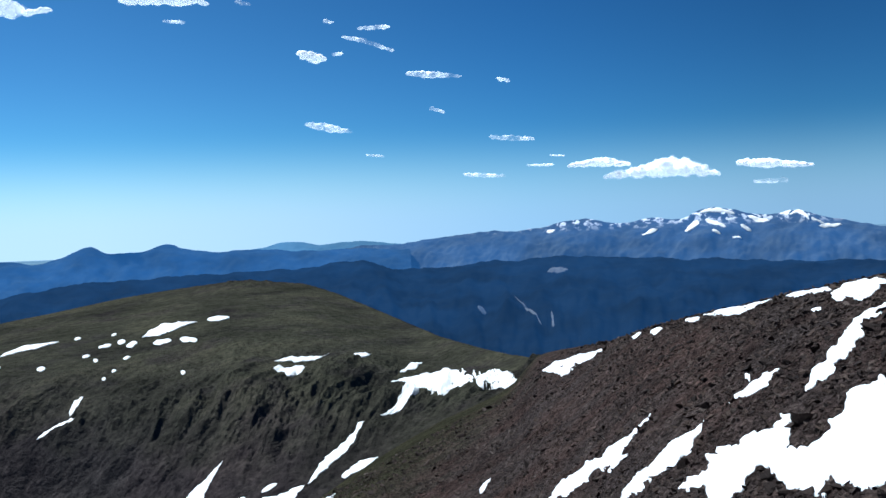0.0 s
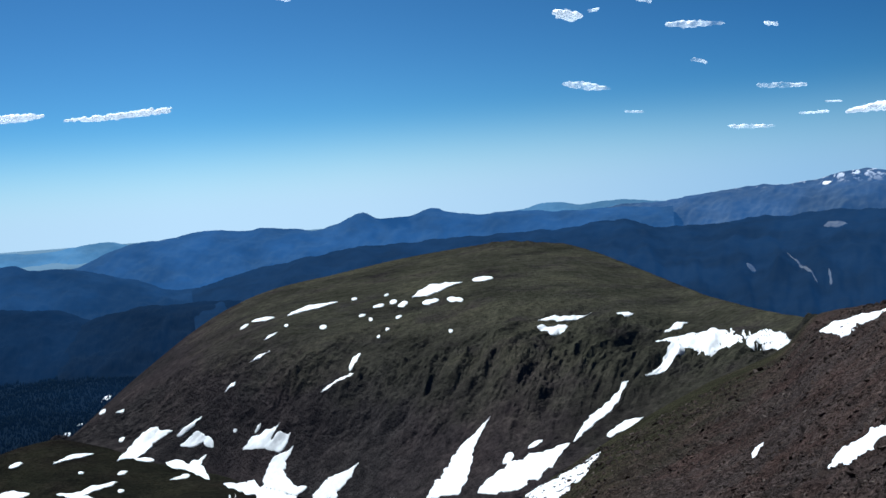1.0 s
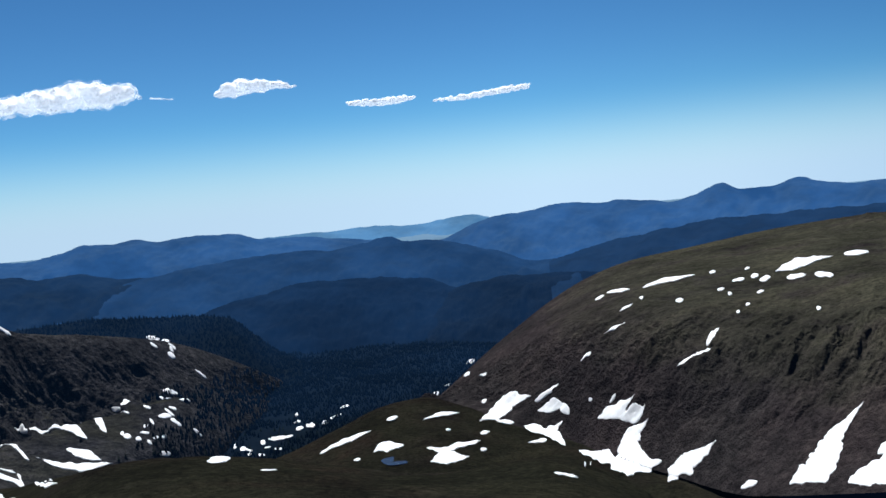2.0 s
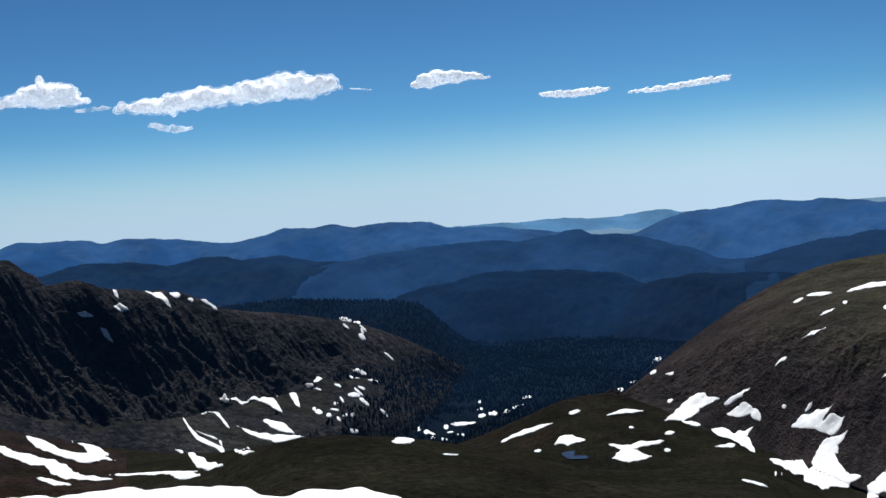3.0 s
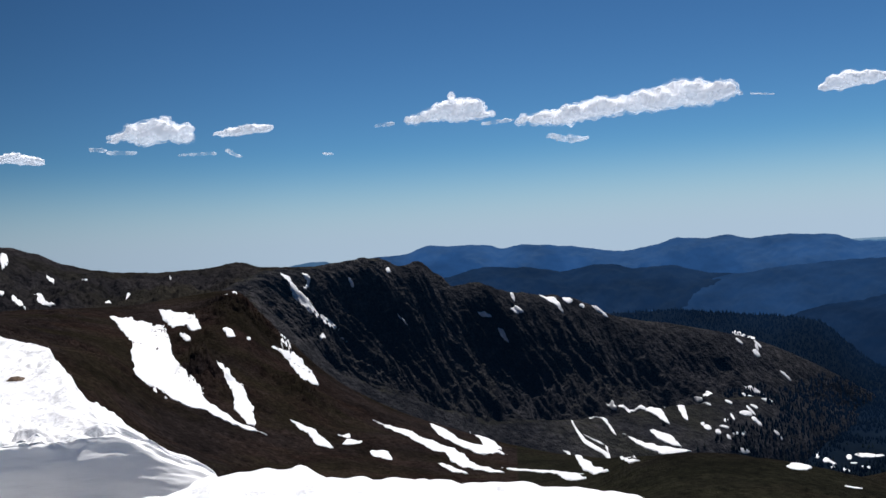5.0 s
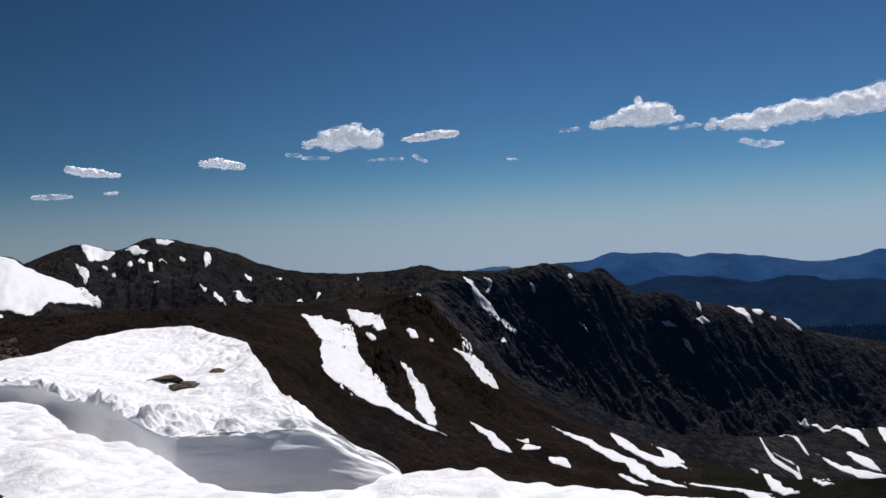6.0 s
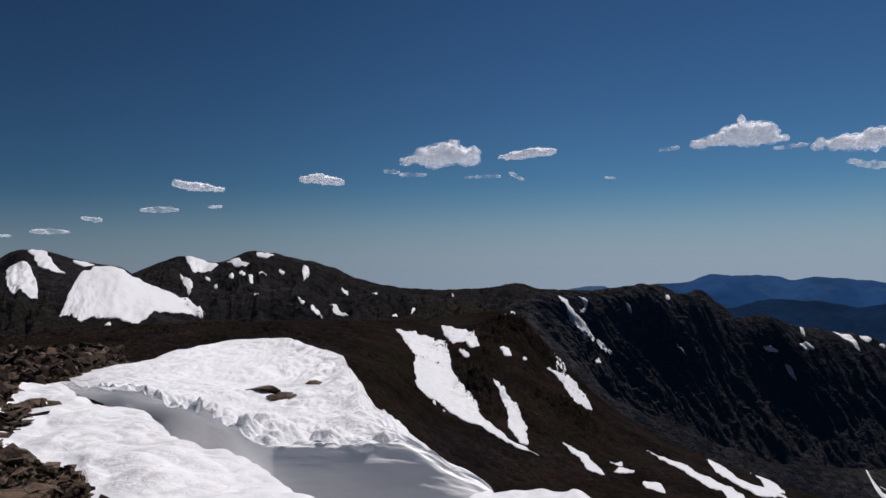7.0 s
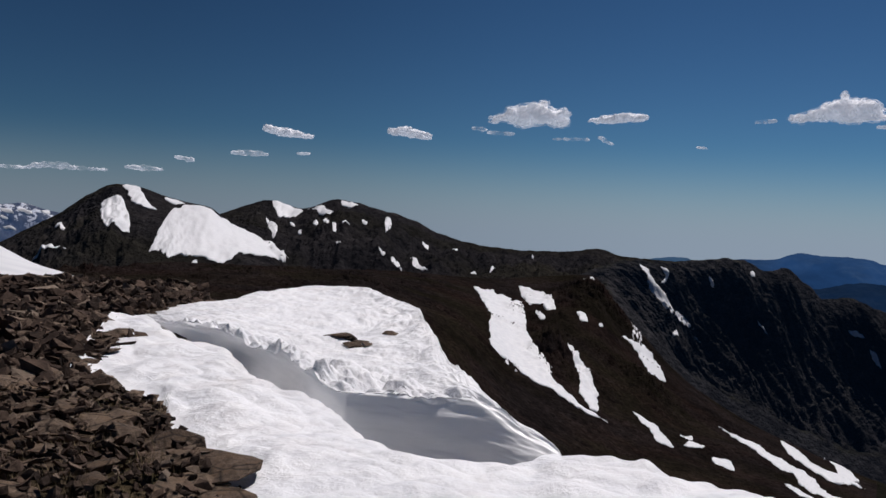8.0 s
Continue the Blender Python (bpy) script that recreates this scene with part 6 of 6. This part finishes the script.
# the large slabs beside the snow
for az, d, size, kind, spin, tilt, lift in (
        (103.2, 6.0, 0.78, 3, 12, 3, 0.02), (104.6, 5.7, 0.68, 7, -20, -4, 0.0), (102.9, 5.5, 0.59, 11, 40, 5, 0.0), (105.0, 6.6, 0.59, 4, 25, 14, 0.03), (106.2, 6.3, 0.62, 8, -35, 10, 0.0),
        (107.6, 6.9, 0.62, 0, 15, -12, 0.02), (106.8, 7.6, 0.50, 12, 60, 8, 0.0), (109.0, 7.4, 0.65, 3, -10, 6, 0.02), (107.6, 8.5, 0.26, 2, 30, 10, 0.06), (110.8, 8.0, 0.62, 7, 5, -7, 0.02),
        (109.8, 6.0, 0.50, 4, -40, 6, 0.0), (111.8, 6.6, 0.56, 8, 80, -9, 0.0), (113.5, 7.4, 0.62, 0, -25, 11, 0.0), (112.6, 9.2, 0.56, 3, 40, 15, 0.03), (114.2, 9.5, 0.56, 11, 10, -12, 0.0),
        (104.2, 5.2, 0.50, 0, 0, 4, 0.0), (108.2, 5.3, 0.43, 12, 33, -5, 0.0), (114.0, 5.6, 0.46, 7, 70, 5, 0.0)):
    rock(az, d, size, kind, spin, tilt, lift, "large flat brown rock slab with dark cracks beside the snow")
placed = 0
while placed < 275:
    az, d = stone_rnd.uniform(97, 119), stone_rnd.uniform(4.4**2, 17.5**2) ** 0.5
    if not stony(az, d):
        continue
    rock(az, d, float(np.clip(stone_rnd.lognormal(-1.45, 0.45), 0.11, 0.6)), stone_rnd.randint(14), stone_rnd.uniform(0, 360), stone_rnd.uniform(-22, 22), stone_rnd.uniform(-0.03, 0.05))
    placed += 1
for az, d, size, kind, spin, tilt in ((95.9, 12.6, 0.46, 6, 20, 8), (95.2, 12.5, 0.36, 3, 50, -6), (96.5, 12.5, 0.34, 9, 70, -8), (95.6, 12.2, 0.27, 2, 110, 12), (94.8, 12.3, 0.22, 11, 15, 5)):
    rock(az, d, size, kind, spin, tilt, 0.0, "dark brown rock melting out of the snow")
rock(93.4, 13.4, 0.30, 2, 15, 0, 0.0, "small dark stone lying on the snow")


def debris(name, label, spots, material):
    """Blocks past counting: (x, y, z, size) each, joined into one."""
    shapes = []
    for k in range(8):
        bm = stone_shape(9, 0.3, False)
        shapes.append((np.array([v.co[:] for v in bm.verts]), [[v.index for v in f.verts] for f in bm.faces]))
        bm.free()
    spots = np.array(spots)
    verts, faces, total = [], [], 0
    for k, (v, f) in enumerate(shapes):
        mine = spots[k::8]
        count = len(mine)
        spin, t1, t2 = stone_rnd.uniform(0, 6.28, count), stone_rnd.uniform(-0.75, 0.75, count), stone_rnd.uniform(-0.75, 0.75, count)
        q = v[None] * stone_rnd.uniform(0.75, 1.3, (count, 1, 3))
        x, y, z = q[..., 0], q[..., 1], q[..., 2]
        y, z = y * np.cos(t1)[:, None] - z * np.sin(t1)[:, None], y * np.sin(t1)[:, None] + z * np.cos(t1)[:, None]
        x, z = x * np.cos(t2)[:, None] + z * np.sin(t2)[:, None], z * np.cos(t2)[:, None] - x * np.sin(t2)[:, None]
        x, y = x * np.cos(spin)[:, None] - y * np.sin(spin)[:, None], x * np.sin(spin)[:, None] + y * np.cos(spin)[:, None]
        verts.append((np.stack([x, y, z], -1) * mine[:, 3][:, None, None] + mine[:, None, :3]).reshape(-1, 3))
        faces += (np.array(f)[None] + (np.arange(count) * len(v))[:, None, None] + total).reshape(-1, 3).tolist()
        total += count * len(v)
    me = bpy.data.meshes.new(name)
    me.from_pydata(np.concatenate(verts), [], faces)
    me.materials.append(material)
    return tagged(new(name, me), label, "stones", kind="stuff")


spots = []
while len(spots) < 17000:
    az, d = stone_rnd.uniform(97, 119), stone_rnd.uniform(4.3**2, 22.5**2) ** 0.5
    if stony(az, d):
        p = bearing(az, d)
        z = ground_height(az, d)
        spots.append((p.x, p.y, z + stone_rnd.uniform(-0.02, 0.10), stone_rnd.uniform(0.03, 0.11) if d < 9 else float(np.clip(stone_rnd.lognormal(-1.85, 0.45), 0.06, 0.45))))
debris("stone_field", "brown angular stones covering the summit", spots, PEBBLE)
spots = strewn(talus, -26, 14, 28, 420, 34000, -0.7, -0.95, 200)
debris("talus_blocks", "reddish brown angular blocks strewn over the talus slope", spots, DEBRIS)
spots = strewn(shoulder, 66, 95, 14, 260, 4500, 0.0, -1.1, 200)
debris("slope_stones", "dark brown stones strewn over the grassy shoulder", spots, DEBRIS)

# dry grass between the slabs
blades_v, blades_f = [], []
for _ in range(420):
    az, d = stone_rnd.uniform(104.5, 117), stone_rnd.uniform(4.4, 8.2)
    if noise.noise(Vector((az * 0.5, d * 1.2, 2))) < -0.05 or not stony(az, d):
        continue
    p = bearing(az, d)
    z = drop_on(p.x, p.y)[0]
    for _ in range(14):
        a, h = stone_rnd.uniform(0, 6.28), stone_rnd.uniform(0.04, 0.11)
        ox, oy = stone_rnd.normal(0, 0.05, 2)
        lean = stone_rnd.uniform(0.2, 0.8) * h
        k = len(blades_v)
        w = 0.004
        blades_v += [(p.x + ox - w * math.sin(a), p.y + oy + w * math.cos(a), z - 0.01), (p.x + ox + w * math.sin(a), p.y + oy - w * math.cos(a), z - 0.01),
                     (p.x + ox + lean * math.cos(a), p.y + oy + lean * math.sin(a), z + h)]
        blades_f.append((k, k + 1, k + 2))
me = bpy.data.meshes.new("dry_grass")
me.from_pydata(blades_v, [], blades_f)
STRAW, gn, gl, gp = nodes_of("dry_grass")
gl.new(ramp_node(gn, gl, gn.new("ShaderNodeNewGeometry").outputs["Random Per Island"], [(0.0, (0.06, 0.055, 0.02)), (0.6, (0.16, 0.11, 0.05)), (1.0, (0.26, 0.19, 0.09))]), gp.inputs["Base Color"])
gp.inputs["Roughness"].default_value = 0.8
me.materials.append(STRAW)
tagged(new("dry_grass", me), "thin dry brown grass between the rock slabs", "grass", kind="stuff")
